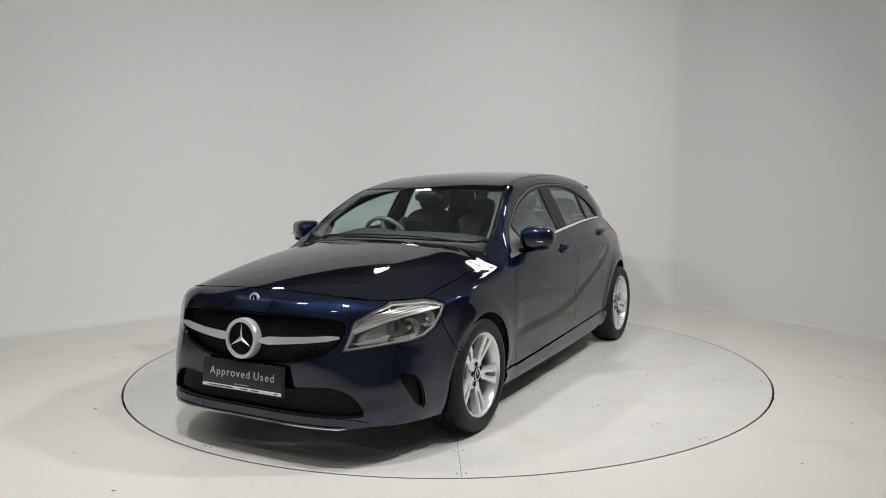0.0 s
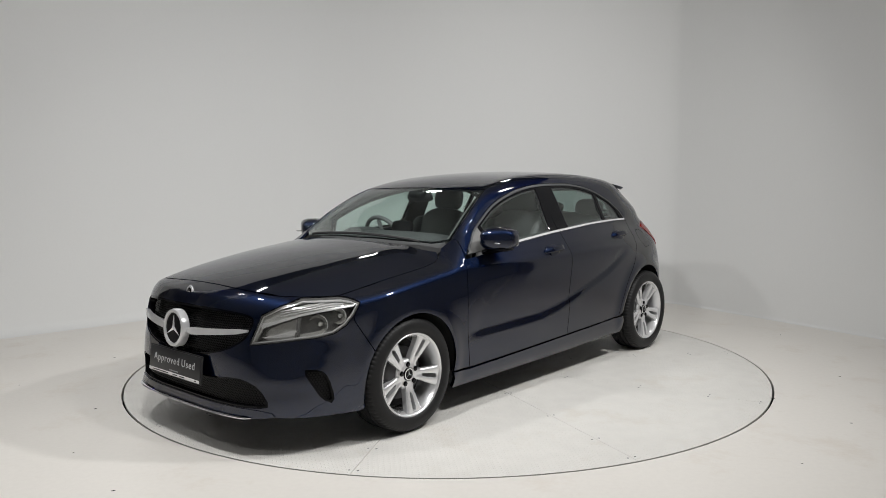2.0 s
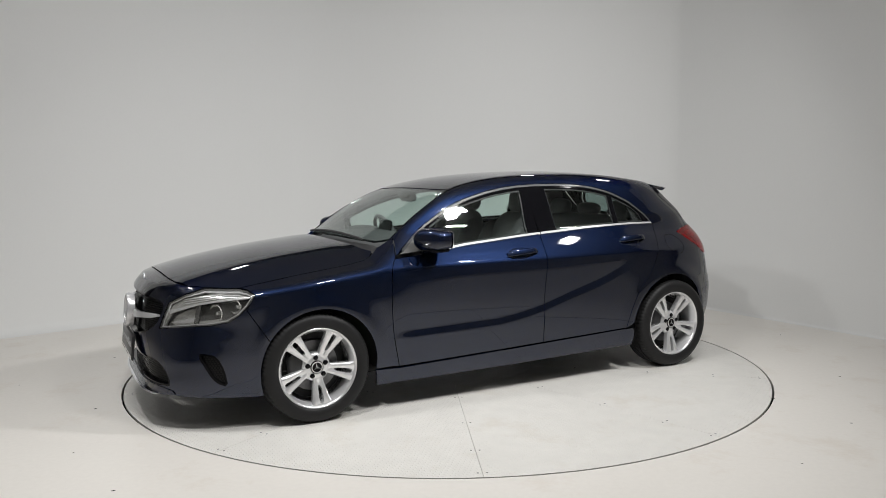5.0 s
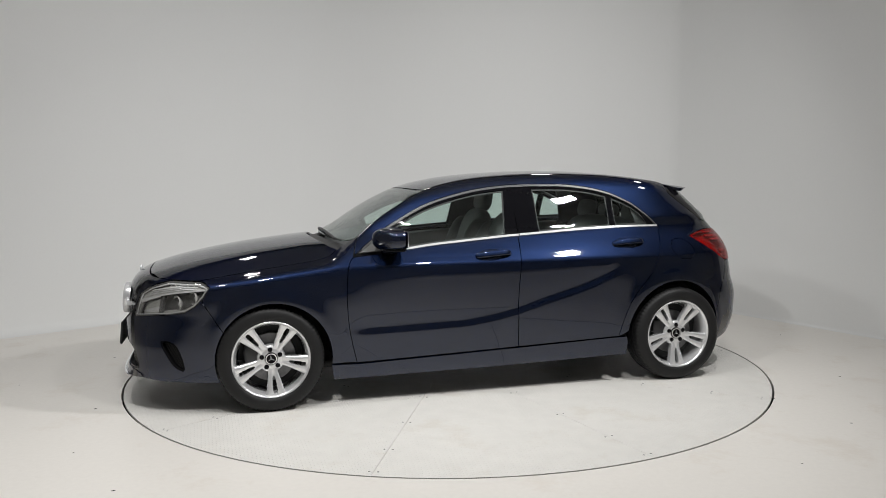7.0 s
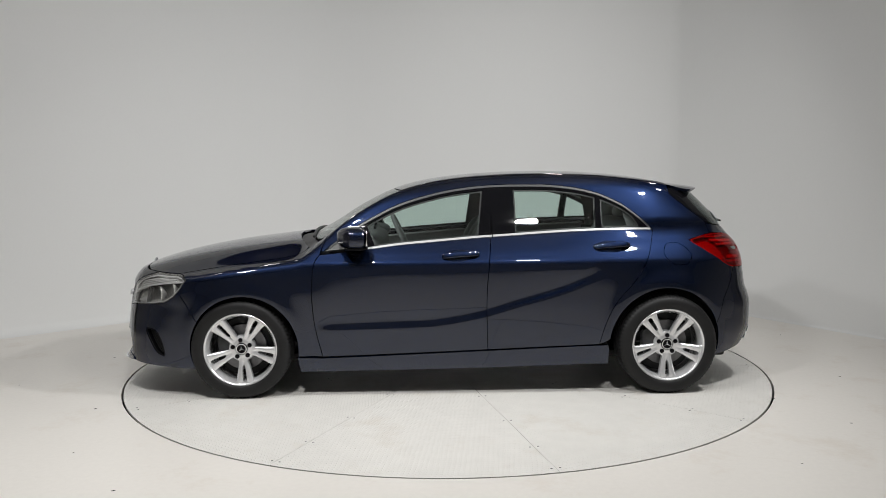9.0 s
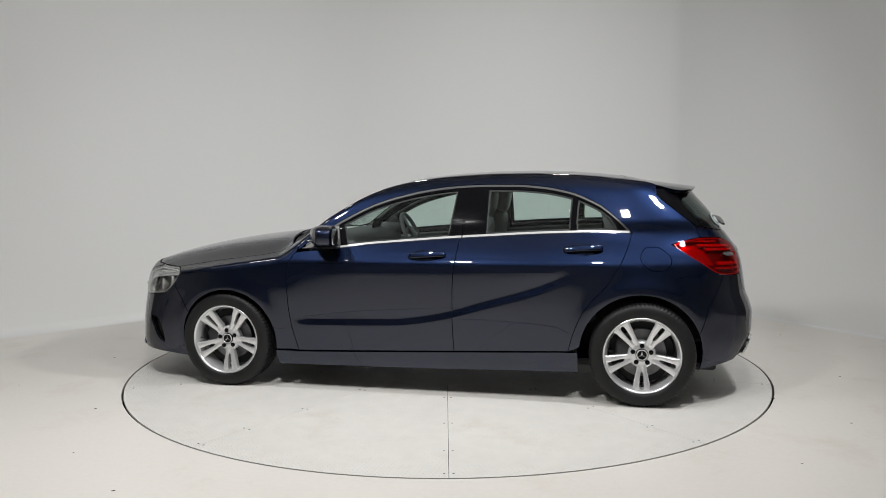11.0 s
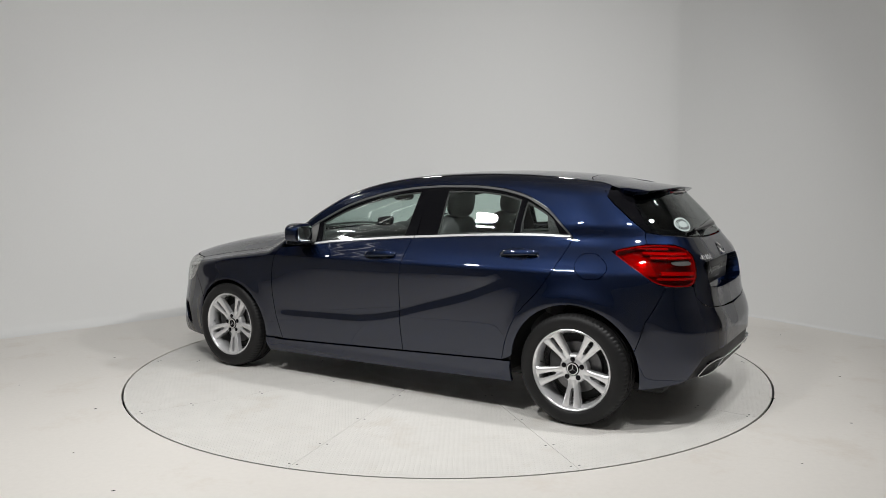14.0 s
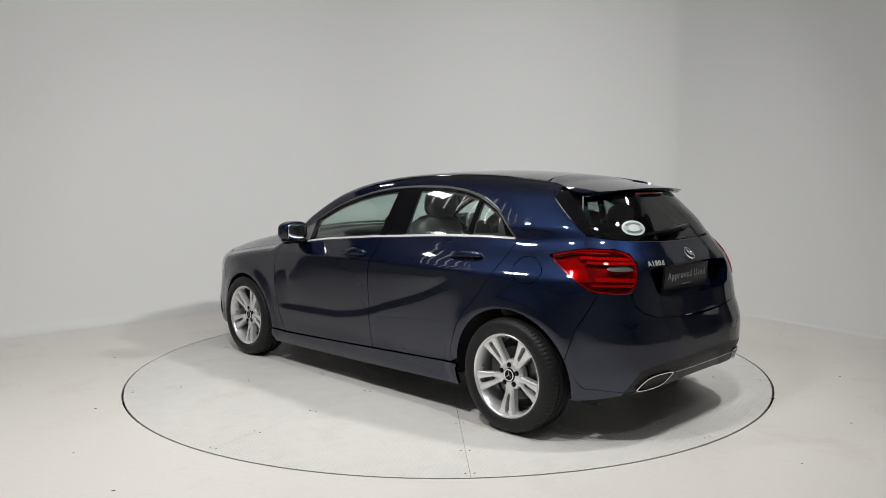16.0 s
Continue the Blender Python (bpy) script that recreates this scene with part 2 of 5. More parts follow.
def skin(p):
    """Below 0 inside the body, above 0 outside."""
    x, y, z = p[..., 0], np.abs(p[..., 1]), p[..., 2]
    a = (y - half_width(x, z)) * 0.95
    top = TOP(x) - CROWN(x) * y ** 2 - 0.06 * step(0.45, 0.85, y) * step(-0.7, -0.2, x)
    b = (z - top) * 0.9
    k = 0.035 + 0.035 * step(-0.8, -1.4, x)
    h = np.maximum(k - np.abs(a - b), 0) / k
    return np.maximum(a, b) + h * h * k / 4


def belt_ray(s):
    """Origin and outward way of the belt's coordinate s: x along the sides, fans round the front and the tail."""
    s = np.asarray(s, float)
    f, r = np.clip((s - 0.10) / 0.8, 0, math.pi), np.clip((-2.45 - s) / 0.85, 0, math.pi)
    o = np.clip(s, -2.45, 0.10)
    return o, np.sin(f) - np.sin(r), np.cos(f) * np.cos(r)


def to_s(x, y):
    if x > 0.10:
        return 0.10 + 0.8 * math.atan2(x - 0.10, y)
    if x < -2.45:
        return -2.45 - 0.85 * math.atan2(-2.45 - x, y)
    return x


def on_belt(q):
    """Points of the skin at (s, z), met by level rays from inside."""
    o, dx, dy = belt_ray(q[:, 0])
    lo, hi = np.zeros(len(q)), np.full(len(q), 1.15)
    for _ in range(36):
        mid = (lo + hi) / 2
        out = skin(np.stack([o + dx * mid, dy * mid, q[:, 1]], -1)) > 0
        lo, hi = np.where(out, lo, mid), np.where(out, mid, hi)
    return np.stack([o + dx * lo, dy * lo, q[:, 1]], -1)


def on_top(q):
    """Points of the skin at (x, y), met by plumb rays from inside."""
    lo, hi = np.full(len(q), 0.6), np.full(len(q), 1.6)
    for _ in range(36):
        mid = (lo + hi) / 2
        out = skin(np.stack([q[:, 0], q[:, 1], mid], -1)) > 0
        lo, hi = np.where(out, lo, mid), np.where(out, mid, hi)
    return np.stack([q[:, 0], q[:, 1], lo], -1)


def on_side(q):
    """Points of the skin at (s, h), met by rays that fan out from a line inside the side of the body; h runs round the section."""
    o, dx, dy = belt_ray(q[:, 0])
    c, u = np.cos(q[:, 1] / 0.55), np.sin(q[:, 1] / 0.55)
    lo, hi = np.zeros(len(q)), np.full(len(q), 1.1)
    for _ in range(36):
        mid = (lo + hi) / 2
        d = 0.30 + mid * c
        out = skin(np.stack([o + dx * d, dy * d, 0.62 + mid * u], -1)) > 0
        lo, hi = np.where(out, lo, mid), np.where(out, mid, hi)
    d = 0.30 + lo * c
    return np.stack([o + dx * d, dy * d, 0.62 + lo * u], -1)


def side_of(p):
    """The (s, h) of skin points."""
    out = []
    for x, y, z in p:
        s = to_s(x, y)
        o = min(max(s, -2.45), 0.10)
        out.append((s, 0.55 * math.atan2(z - 0.62, math.hypot(x - o, y) - 0.30)))
    return out


def side_belt(points):
    return side_of(on_belt(np.array(points, float)))


def side_top(points):
    return side_of(on_top(np.array(points, float)))


SF, SR = 0.10 + 0.4 * math.pi, -2.45 - 0.425 * math.pi


def gradient(p, d=0.003):
    g = np.stack([skin(p + d * e) - skin(p - d * e) for e in np.eye(3)], -1)
    return g / np.maximum(np.linalg.norm(g, axis=-1, keepdims=True), 1e-9)


def inside(q, poly):
    x, y, hit = q[:, 0], q[:, 1], np.zeros(len(q), bool)
    for (x1, y1), (x2, y2) in zip(poly, np.roll(poly, -1, 0)):
        if y1 != y2:
            hit ^= ((y1 > y) != (y2 > y)) & (x < (x2 - x1) * (y - y1) / (y2 - y1) + x1)
    return hit


def dense(poly, gap):
    poly, out = np.array(poly, float), []
    for a, b in zip(poly, np.roll(poly, -1, 0)):
        k = max(1, int(math.ceil(np.linalg.norm(b - a) / gap)))
        out += [a + (b - a) * i / k for i in range(k)]
    return np.array(out)


def rounded(poly, times=2, open_ends=False):
    """Corner cutting: turns a coarse outline into a smooth one."""
    p = np.array(poly, float)
    for _ in range(times):
        q = np.roll(p, -1, 0)
        new_p = np.stack([0.75 * p + 0.25 * q, 0.25 * p + 0.75 * q], 1).reshape(-1, 2)
        p = np.vstack([p[:1], new_p[:-2], p[-1:]]) if open_ends else new_p
    return p


def shrunk(poly, d):
    poly = np.array(poly, float)
    area = 0.5 * np.sum(poly[:, 0] * np.roll(poly[:, 1], -1) - np.roll(poly[:, 0], -1) * poly[:, 1])
    e1, e2 = poly - np.roll(poly, 1, 0), np.roll(poly, -1, 0) - poly
    nrm = []
    for e in (e1, e2):
        v = np.stack([-e[:, 1], e[:, 0]], -1)
        nrm.append(v / np.maximum(np.linalg.norm(v, axis=1, keepdims=True), 1e-9))
    m = nrm[0] + nrm[1]
    m = m / np.maximum((m * m).sum(1, keepdims=True) / 2, 0.7)
    return poly + m * d * (1 if area > 0 else -1)


def sheet(outer, holes, onto, gap=0.03, inset=0.002, thick=0.012, lift=0.0):
    """A curved plate cut to an outline, with holes, laid on the skin, with its own thickness and rims."""
    edge = dense(outer, gap * 0.8)
    if inset:
        edge = shrunk(edge, inset)
    cuts = [shrunk(dense(h, gap * 0.8), -inset) for h in holes]
    loops = [edge] + cuts
    rim = np.vstack(loops)
    lo, hi = edge.min(0), edge.max(0)
    gx, gy = np.meshgrid(np.arange(lo[0], hi[0], gap), np.arange(lo[1], hi[1], gap * 0.866))
    gx = gx + (np.arange(gx.shape[0])[:, None] % 2) * gap / 2
    g = np.stack([gx.ravel(), gy.ravel()], -1)
    keep = inside(g, edge)
    for c in cuts:
        keep &= ~inside(g, c)
    g = g[keep]
    if len(g):
        near = np.full(len(g), 9.0)
        for i in range(0, len(rim), 200):
            near = np.minimum(near, np.sqrt(((g[:, None] - rim[None, i:i + 200]) ** 2).sum(-1)).min(1))
        g = g[near > gap * 0.5]
    links, at = [], 0
    for lp in loops:
        k = len(lp)
        links += [(at + i, at + (i + 1) % k) for i in range(k)]
        at += k
    vs, _, fs, *_ = delaunay_2d_cdt([Vector(v) for v in np.vstack([rim, g])], links, [], 0, 1e-7)
    q = np.array([tuple(v) for v in vs])
    fs = np.array([f for f in fs if len(f) == 3])
    mid = q[fs].mean(1)
    keep = inside(mid, edge)
    for c in cuts:
        keep &= ~inside(mid, c)
    fs = fs[keep]
    p = onto(q)
    n = gradient(p)
    face = np.cross(p[fs[:, 1]] - p[fs[:, 0]], p[fs[:, 2]] - p[fs[:, 0]])
    back = (face * n[fs].mean(1)).sum(1) < 0
    fs[back] = fs[back][:, ::-1]
    rise = lift(q)[:, None] if callable(lift) else lift
    return plate(p + n * rise, n, fs, thick)


def plate(p, n, fs, thick):
    """Vertices, faces and corner normals of a plate: outer face, inner face, rims."""
    k = len(p)
    verts = np.vstack([p, p - n * thick])
    faces = [tuple(f) for f in fs] + [tuple(k + i for i in f[::-1]) for f in fs]
    normals = [n[i] for f in fs for i in f] + [-n[i] for f in fs for i in f[::-1]]
    count = {}
    for f in fs:
        for a, b in zip(f, np.roll(f, -1)):
            count[(a, b)] = 1
    for a, b in list(count):
        if (b, a) not in count:
            quad = (a, k + a, k + b, b)
            fn = np.cross(verts[b] - verts[a], n[a])
            fn = fn / max(np.linalg.norm(fn), 1e-9)
            faces.append(quad)
            normals += [fn, fn, fn, fn]
    return verts, faces, np.array(normals)


def mirrored(data):
    v, f, n = data
    k, out, at = [], [], 0
    for face in f:
        out.append(tuple(face[::-1]))
        k += list(range(at + len(face) - 1, at - 1, -1))
        at += len(face)
    flip = np.array((1, -1, 1))
    return v * flip, out, n[k] * flip


def mesh_of(name, verts, faces, mat, normals=None, smooth=True):
    me = bpy.data.meshes.new(name)
    me.from_pydata([tuple(map(float, v)) for v in verts], [], [tuple(int(i) for i in f) for f in faces])
    me.materials.append(mat)
    me.polygons.foreach_set("use_smooth", [smooth] * len(me.polygons))
    if normals is not None:
        me.set_sharp_from_angle(angle=radians(32))
        me.normals_split_custom_set([tuple(map(float, v)) for v in normals])
    me.update()
    return me


CAR_AT = Vector((1.3184, 0.0571, 0.0))


def part(name, data, mat, parent, label="", smooth=True):
    """Links a mesh (vertices, faces, maybe normals; or a bmesh) as one part under a thing or a part."""
    if isinstance(data, bmesh.types.BMesh):
        me = bpy.data.meshes.new(name)
        data.to_mesh(me)
        data.free()
        me.materials.append(mat)
        me.polygons.foreach_set("use_smooth", [smooth] * len(me.polygons))
        if smooth:
            me.set_sharp_from_angle(angle=radians(38))
    else:
        me = mesh_of(name, data[0], data[1], mat, data[2] if len(data) > 2 else None, smooth)
        if smooth and len(data) == 2:
            me.set_sharp_from_angle(angle=radians(38))
    ob = new(name, me)
    ob.parent = parent
    return tagged(ob, label)


def lathe(profile, turns=64, axis="y", closed=False):
    """Turns (radius, height) pairs about an axis. Returns vertices and faces."""
    v, f, k = [], [], len(profile)
    for i in range(turns):
        a = 2 * math.pi * i / turns
        for r, h in profile:
            v.append((r * math.cos(a), h, r * math.sin(a)) if axis == "y" else (r * math.cos(a), r * math.sin(a), h) if axis == "z" else (h, r * math.cos(a), r * math.sin(a)))
    rings = k if closed else k - 1
    for i in range(turns):
        for j in range(rings):
            a, b, c, d = i * k + j, i * k + (j + 1) % k, ((i + 1) % turns) * k + (j + 1) % k, ((i + 1) % turns) * k + j
            f.append((a, b, c, d) if axis == "y" else (d, c, b, a))
    return np.array(v), f


def soft_box(size, power=4.0, rings=14, turns=28):
    """A box with generous round edges, centred."""
    def sp(c, e):
        return math.copysign(abs(c) ** e, c)
    e, v, f = 2 / power, [], []
    for i in range(1, rings):
        b = -math.pi / 2 + math.pi * i / rings
        for j in range(turns):
            a = 2 * math.pi * j / turns
            v.append((size[0] / 2 * sp(math.cos(b), e) * sp(math.cos(a), e), size[1] / 2 * sp(math.cos(b), e) * sp(math.sin(a), e), size[2] / 2 * sp(math.sin(b), e)))
    v += [(0, 0, -size[2] / 2), (0, 0, size[2] / 2)]
    k = (rings - 1) * turns
    for i in range(rings - 2):
        for j in range(turns):
            a, b = i * turns + j, i * turns + (j + 1) % turns
            f.append((a, b, b + turns, a + turns))
    for j in range(turns):
        f.append((k, (j + 1) % turns, j))
        f.append((k + 1, (rings - 2) * turns + j, (rings - 2) * turns + (j + 1) % turns))
    return np.array(v), f


def moved(data, m):
    v = np.array([tuple(m @ Vector(p)) for p in data[0]])
    return v, data[1]


def joined(*many):
    v, f, at = [], [], 0
    for d in many:
        v.append(np.asarray(d[0]))
        f += [tuple(i + at for i in face) for face in d[1]]
        at += len(d[0])
    return np.vstack(v), f


def tube(path, radius, sides=8, flat=1.0):
    """A round bar along a path of points."""
    path = [Vector(p) for p in path]
    v, f = [], []
    for i, p in enumerate(path):
        d = (path[min(i + 1, len(path) - 1)] - path[max(i - 1, 0)]).normalized()
        u = d.cross(Vector((0, 0, 1)))
        u = (u if u.length > 0.01 else Vector((1, 0, 0))).normalized()
        w = u.cross(d)
        r = radius[i] if isinstance(radius, (list, tuple)) else radius
        for j in range(sides):
            a = 2 * math.pi * j / sides
            v.append(tuple(p + u * (r * flat * math.cos(a)) + w * (r * math.sin(a))))
    for i in range(len(path) - 1):
        for j in range(sides):
            a, b = i * sides + j, i * sides + (j + 1) % sides
            f.append((a, a + sides, b + sides, b))
    f += [tuple(range(sides)), tuple(range(len(v) - 1, len(v) - sides - 1, -1))]
    return np.array(v), f


def bar(size, bevel=0.002):
    bm = bmesh.new()
    bmesh.ops.create_cube(bm, size=1)
    bmesh.ops.scale(bm, vec=size, verts=bm.verts)
    bmesh.ops.bevel(bm, geom=bm.edges[:], offset=bevel, segments=2, affect="EDGES", profile=0.5)
    return bm


def lettering(name, text, size, mat, parent, m, label="", depth=0.0012, spacing=1.0):
    cu = bpy.data.curves.new(name, "FONT")
    cu.body, cu.size, cu.extrude, cu.align_x, cu.align_y = text, size, depth, "CENTER", "CENTER"
    cu.space_character = spacing
    tmp = new(name, cu)
    me = bpy.data.meshes.new_from_object(tmp.evaluated_get(bpy.context.evaluated_depsgraph_get()))
    bpy.data.objects.remove(tmp)
    me.materials.clear()
    me.materials.append(mat)
    ob = new(name, me)
    ob.parent, ob.matrix_basis = parent, m
    return tagged(ob, label)


# ---- the studio ----
def annulus(name, inner, outer, z, mat, turns=160):
    v, f = [], []
    for i in range(turns):
        a = 2 * math.pi * i / turns
        for r, h in ((inner, z - 0.10), (inner, z), (outer, z)):
            v.append((r * math.cos(a), r * math.sin(a), h))
    for i in range(turns):
        j = (i + 1) % turns
        f += [(3 * i, 3 * j, 3 * j + 1, 3 * i + 1), (3 * i + 1, 3 * j + 1, 3 * j + 2, 3 * i + 2)]
    return new(name, mesh_of(name, v, [q[::-1] for q in f], mat, None, False))


SPECKS = [(-2.13, -1.15, 0.008), (-1.49, -2.38, 0.006), (2.02, -1.02, 0.008), (2.25, -1.5, 0.005), (-2.6, 0.2, 0.006), (1.7, -2.1, 0.004), (-0.9, -2.6, 0.004), (2.7, -0.5, 0.005), (-2.9, -0.6, 0.005), (0.6, -2.7, 0.004), (-1.9, -1.9, 0.004), (2.9, 0.9, 0.005)]


def studio():
    tagged(annulus("floor", 2.267, 13.0, 0.0, FLOOR), "white painted studio floor with faint scuffs", "floor", kind="structure")
    v, f = lathe([(2.20, -0.09), (2.32, -0.09)], 96, "z")
    tagged(new("floor_gap", mesh_of("floor_gap", v, f, GROOVE)), "dark gap round the turntable", "gap", kind="structure")
    # back wall of three faces with rounded corners and a cove at its foot
    v, f = [], []
    line = rounded([(-4.35, 0.62), (-2.45, 2.39), (-1.55, 3.06), (-0.45, 3.08), (2.35, 2.76), (2.62, 2.45), (4.08, 0.02)], 3, True)
    prof = [(0.05, 0.0), (0.028, 0.007), (0.010, 0.022), (0.0, 0.05), (0.0, 3.46), (-0.12, 3.46), (-0.12, 0.0)]
    way = np.gradient(line, axis=0)
    out = np.stack([-way[:, 1], way[:, 0]], -1) / np.linalg.norm(way, axis=1, keepdims=True)
    for p, o in zip(line, out):
        foot = 1.6 if p[0] < -1.8 else 0.5
        for d, z in prof:
            q = p - o * d * (foot if d > 0 else 1)
            v.append((q[0], q[1], z * (foot if 0 < z < 1 else 1)))
    k = len(prof)
    for i in range(len(line) - 1):
        for j in range(k - 1):
            f.append((i * k + j, (i + 1) * k + j, (i + 1) * k + j + 1, i * k + j + 1))
    w = new("wall_back", mesh_of("wall_back", v, f, WALL))
    w.data.set_sharp_from_angle(angle=radians(40))
    tagged(w, "white painted studio wall with rounded corners", "wall", kind="structure")
    # grit and scuffs on the floor
    v, f = [], []
    for x, y, r in SPECKS:
        k, turn = len(v), random.random() * 6.28
        for i in range(7):
            a = turn + 2 * math.pi * i / 7
            q = r * (0.6 + 0.8 * random.random())
            v.append((x + q * math.cos(a) * 1.5, y + q * math.sin(a), 0.0006))
        v.append((x, y, 0.0015 + r * 0.3))
        f += [(k + i, k + (i + 1) % 7, k + 7) for i in range(7)]
    tagged(new("floor_grit", mesh_of("floor_grit", v, f, GROOVE)), "small dark bits of grit on the white floor", "grit", kind="stuff")
    # the hall behind the camera closes the place
    for name, c, s in (("wall_south", (0, -10.1, 2.05), (16.4, 0.2, 4.1)), ("wall_east", (8.1, -2.5, 2.05), (0.2, 15, 4.1)),
                       ("wall_west", (-8.1, -2.5, 2.05), (0.2, 15, 4.1)), ("wall_north", (0, 5.1, 2.05), (16.4, 0.2, 4.1))):
        bm = bar(s, 0.005)
        bmesh.ops.translate(bm, vec=c, verts=bm.verts)
        me = bpy.data.meshes.new(name)
        bm.to_mesh(me), bm.free(), me.materials.append(HALL)
        tagged(new(name, me), "plain pale grey wall of the hall", "wall", kind="structure")
    bm = bar((16.6, 15.6, 0.2), 0.005)
    bmesh.ops.translate(bm, vec=(0, -2.5, 4.2), verts=bm.verts)
    me = bpy.data.meshes.new("ceiling")
    bm.to_mesh(me), bm.free(), me.materials.append(CEILING)
    tagged(new("ceiling", me), "plain grey ceiling", "ceiling", kind="structure")


studio()


def turntable():
    """A revolving stage of ten painted steel sectors round a hub plate."""
    top = new("turntable")
    tagged(top, "round revolving stage of white painted chequer plate", "turntable")
    rim = lathe([(2.19, -0.014), (2.2535, -0.014), (2.2535, -0.085), (2.19, -0.085)], 128, "z", True)
    part("rim", rim, GROOVE, top)
    hub = lathe([(0.0005, 0.0), (0.62, 0.0), (0.622, -0.002), (0.622, -0.012), (0.0005, -0.012)], 64, "z")
    part("hub_plate", hub, TREAD, top)
    v, turns, gap = [], 18, 0.0012
    for zz in (0.0, -0.012):
        for r in (0.6245, 1.2, 1.8, 2.2535):
            for i in range(turns + 1):
                a = radians(-18 + 36 * i / turns)
                side = gap / r
                a = min(max(a, radians(-18) + side), radians(18) - side)
                v.append((r * math.cos(a), r * math.sin(a), zz))
    n, f = turns + 1, []
    for j in range(3):
        for i in range(turns):
            a = j * n + i
            f += [(a, a + n, a + n + 1, a + 1), (a + 4 * n, a + 4 * n + 1, a + 5 * n + 1, a + 5 * n)]
    ring = [j * n for j in range(4)] + [3 * n + i for i in range(1, n)] + [j * n + n - 1 for j in (2, 1, 0)] + [i for i in range(n - 2, 0, -1)]
    for a, b in zip(ring, ring[1:] + ring[:1]):
        f.append((b, a, a + 4 * n, b + 4 * n))
    me = mesh_of("sector_plate", v, f, TREAD, None, False)
    screw = mesh_of("screw", *lathe([(0.0003, 0.0008), (0.005, 0.0008), (0.006, 0.0)], 10, "z"), STEEL)
    for i in range(10):
        ob = new("sector_plate", me)
        ob.parent, ob.matrix_basis = top, pose(0, 0, 0, 0, 0, 12.0 + 36 * i)
        for r in (0.95, 1.46, 1.9, 2.2):
            for side in (-1, 1):
                sc = new("screw", screw)
                a = radians(-18) + side * 0.022 / r
                sc.parent, sc.matrix_basis = ob, pose(r * math.cos(a), r * math.sin(a), 0.0002)
    return top


def tube_lights():
    """Eight slim tubes under the ceiling, beside the stage."""
    first = tagged(new("ceiling_light"), "slim glowing tube light under the ceiling", "light", "tube lights")
    glow = bpy.data.materials.new("tube_glow")
    glow.use_nodes = True
    b = glow.node_tree.nodes["Principled BSDF"]
    b.inputs["Emission Color"].default_value, b.inputs["Emission Strength"].default_value = (1.0, 0.98, 0.95, 1), 2.8
    part("tube", tube([(0, -0.60, 0), (0, 0.60, 0)], 0.009, 10), glow, first, "glowing tube")
    part("housing", bar((0.03, 1.24, 0.03)), HALL, first, "grey housing").matrix_basis = pose(0, 0, 0.03)
    for i in range(8):
        m = pose(-3.85 + 0.05 * i, -1.25 + 0.22 * i, 4.05, 0, 0, 96)
        if i == 0:
            first.matrix_basis = m
        else:
            copy_thing(first, m)


tube_lights()
TABLE = turntable()
# ---- the car ----
CAR = tagged(new("car"), "dark blue metallic five-door hatchback parked on the turntable", "car")
BODY = {}


def at_car(ob):
    ob.matrix_basis = Matrix.Translation(CAR_AT) @ ob.matrix_basis
    return ob


def car_part(name, data, mat, label="", smooth=True):
    return at_car(part(name, data, mat, CAR, label, smooth))


def pair(name, data, mat, label="", parents=None):
    """The same panel on both sides; under the car, or under the two parts given."""
    out = []
    for i, d in enumerate((data, mirrored(data) if len(data) > 2 else (data[0] * np.array((1, -1, 1)), [f[::-1] for f in data[1]]))):
        out.append(car_part(name, d, mat, label) if parents is None else part(name, d, mat, parents[i], label))
    return out


def whole(half, centre):
    """A full outline from its left half, which begins and ends on the middle line."""
    half = np.array(half, float)
    right = half[::-1].copy()
    right[:, 0] = 2 * centre - right[:, 0]
    return np.vstack([half, right[1:-1] if abs(half[0, 0] - centre) < 1e-6 and abs(half[-1, 0] - centre) < 1e-6 else right])


def whole_top(half):
    half = np.array(half, float)
    right = half[::-1] * np.array((1, -1))
    return np.vstack([half, right[1:-1]])


def lifted(points):
    """Plan points (x, y) on the skin, as belt points (s, z)."""
    p = on_top(np.array(points, float))
    return [(to_s(a, b), c) for a, b, c in p]


def belted(points):
    """Side-view points (x, z) on the skin, as belt points (s, z)."""
    return [(to_s(x, float(half_width(np.array(x), np.array(z)))), z) for x, z in points]


def arch(cx, cz, r, a0, a1, k=26):
    return belted([(cx + r * math.cos(radians(a0 + (a1 - a0) * i / k)), cz + r * math.sin(radians(a0 + (a1 - a0) * i / k))) for i in range(k + 1)])


def sampled(knots, k):
    c = curve([-p[0] for p in knots] if knots[0][0] > knots[-1][0] else [p[0] for p in knots], [p[1] for p in knots])
    sign = -1 if knots[0][0] > knots[-1][0] else 1
    return [(float(x), float(c(sign * x))) for x in np.linspace(knots[0][0], knots[-1][0], k)]


BELT = sampled([(-0.50, 0.903), (-0.81, 0.934), (-1.00, 0.957), (-1.174, 0.971), (-1.353, 0.985), (-1.532, 0.998), (-1.713, 1.008), (-2.075, 1.028), (-2.257, 1.034), (-2.441, 1.038), (-2.675, 1.036)], 60)
BROW = sampled([(-0.50, 0.903), (-0.56, 0.955), (-0.633, 1.007), (-0.701, 1.058), (-0.808, 1.121), (-0.989, 1.210), (-1.172, 1.267), (-1.357, 1.306), (-1.542, 1.327), (-1.728, 1.334), (-1.914, 1.333), (-2.099, 1.318), (-2.280, 1.279), (-2.386, 1.235), (-2.503, 1.171), (-2.584, 1.114), (-2.675, 1.036)], 90)
belt_z, brow_z = curve([-p[0] for p in BELT], [p[1] for p in BELT]), curve([-p[0] for p in BROW], [p[1] for p in BROW])


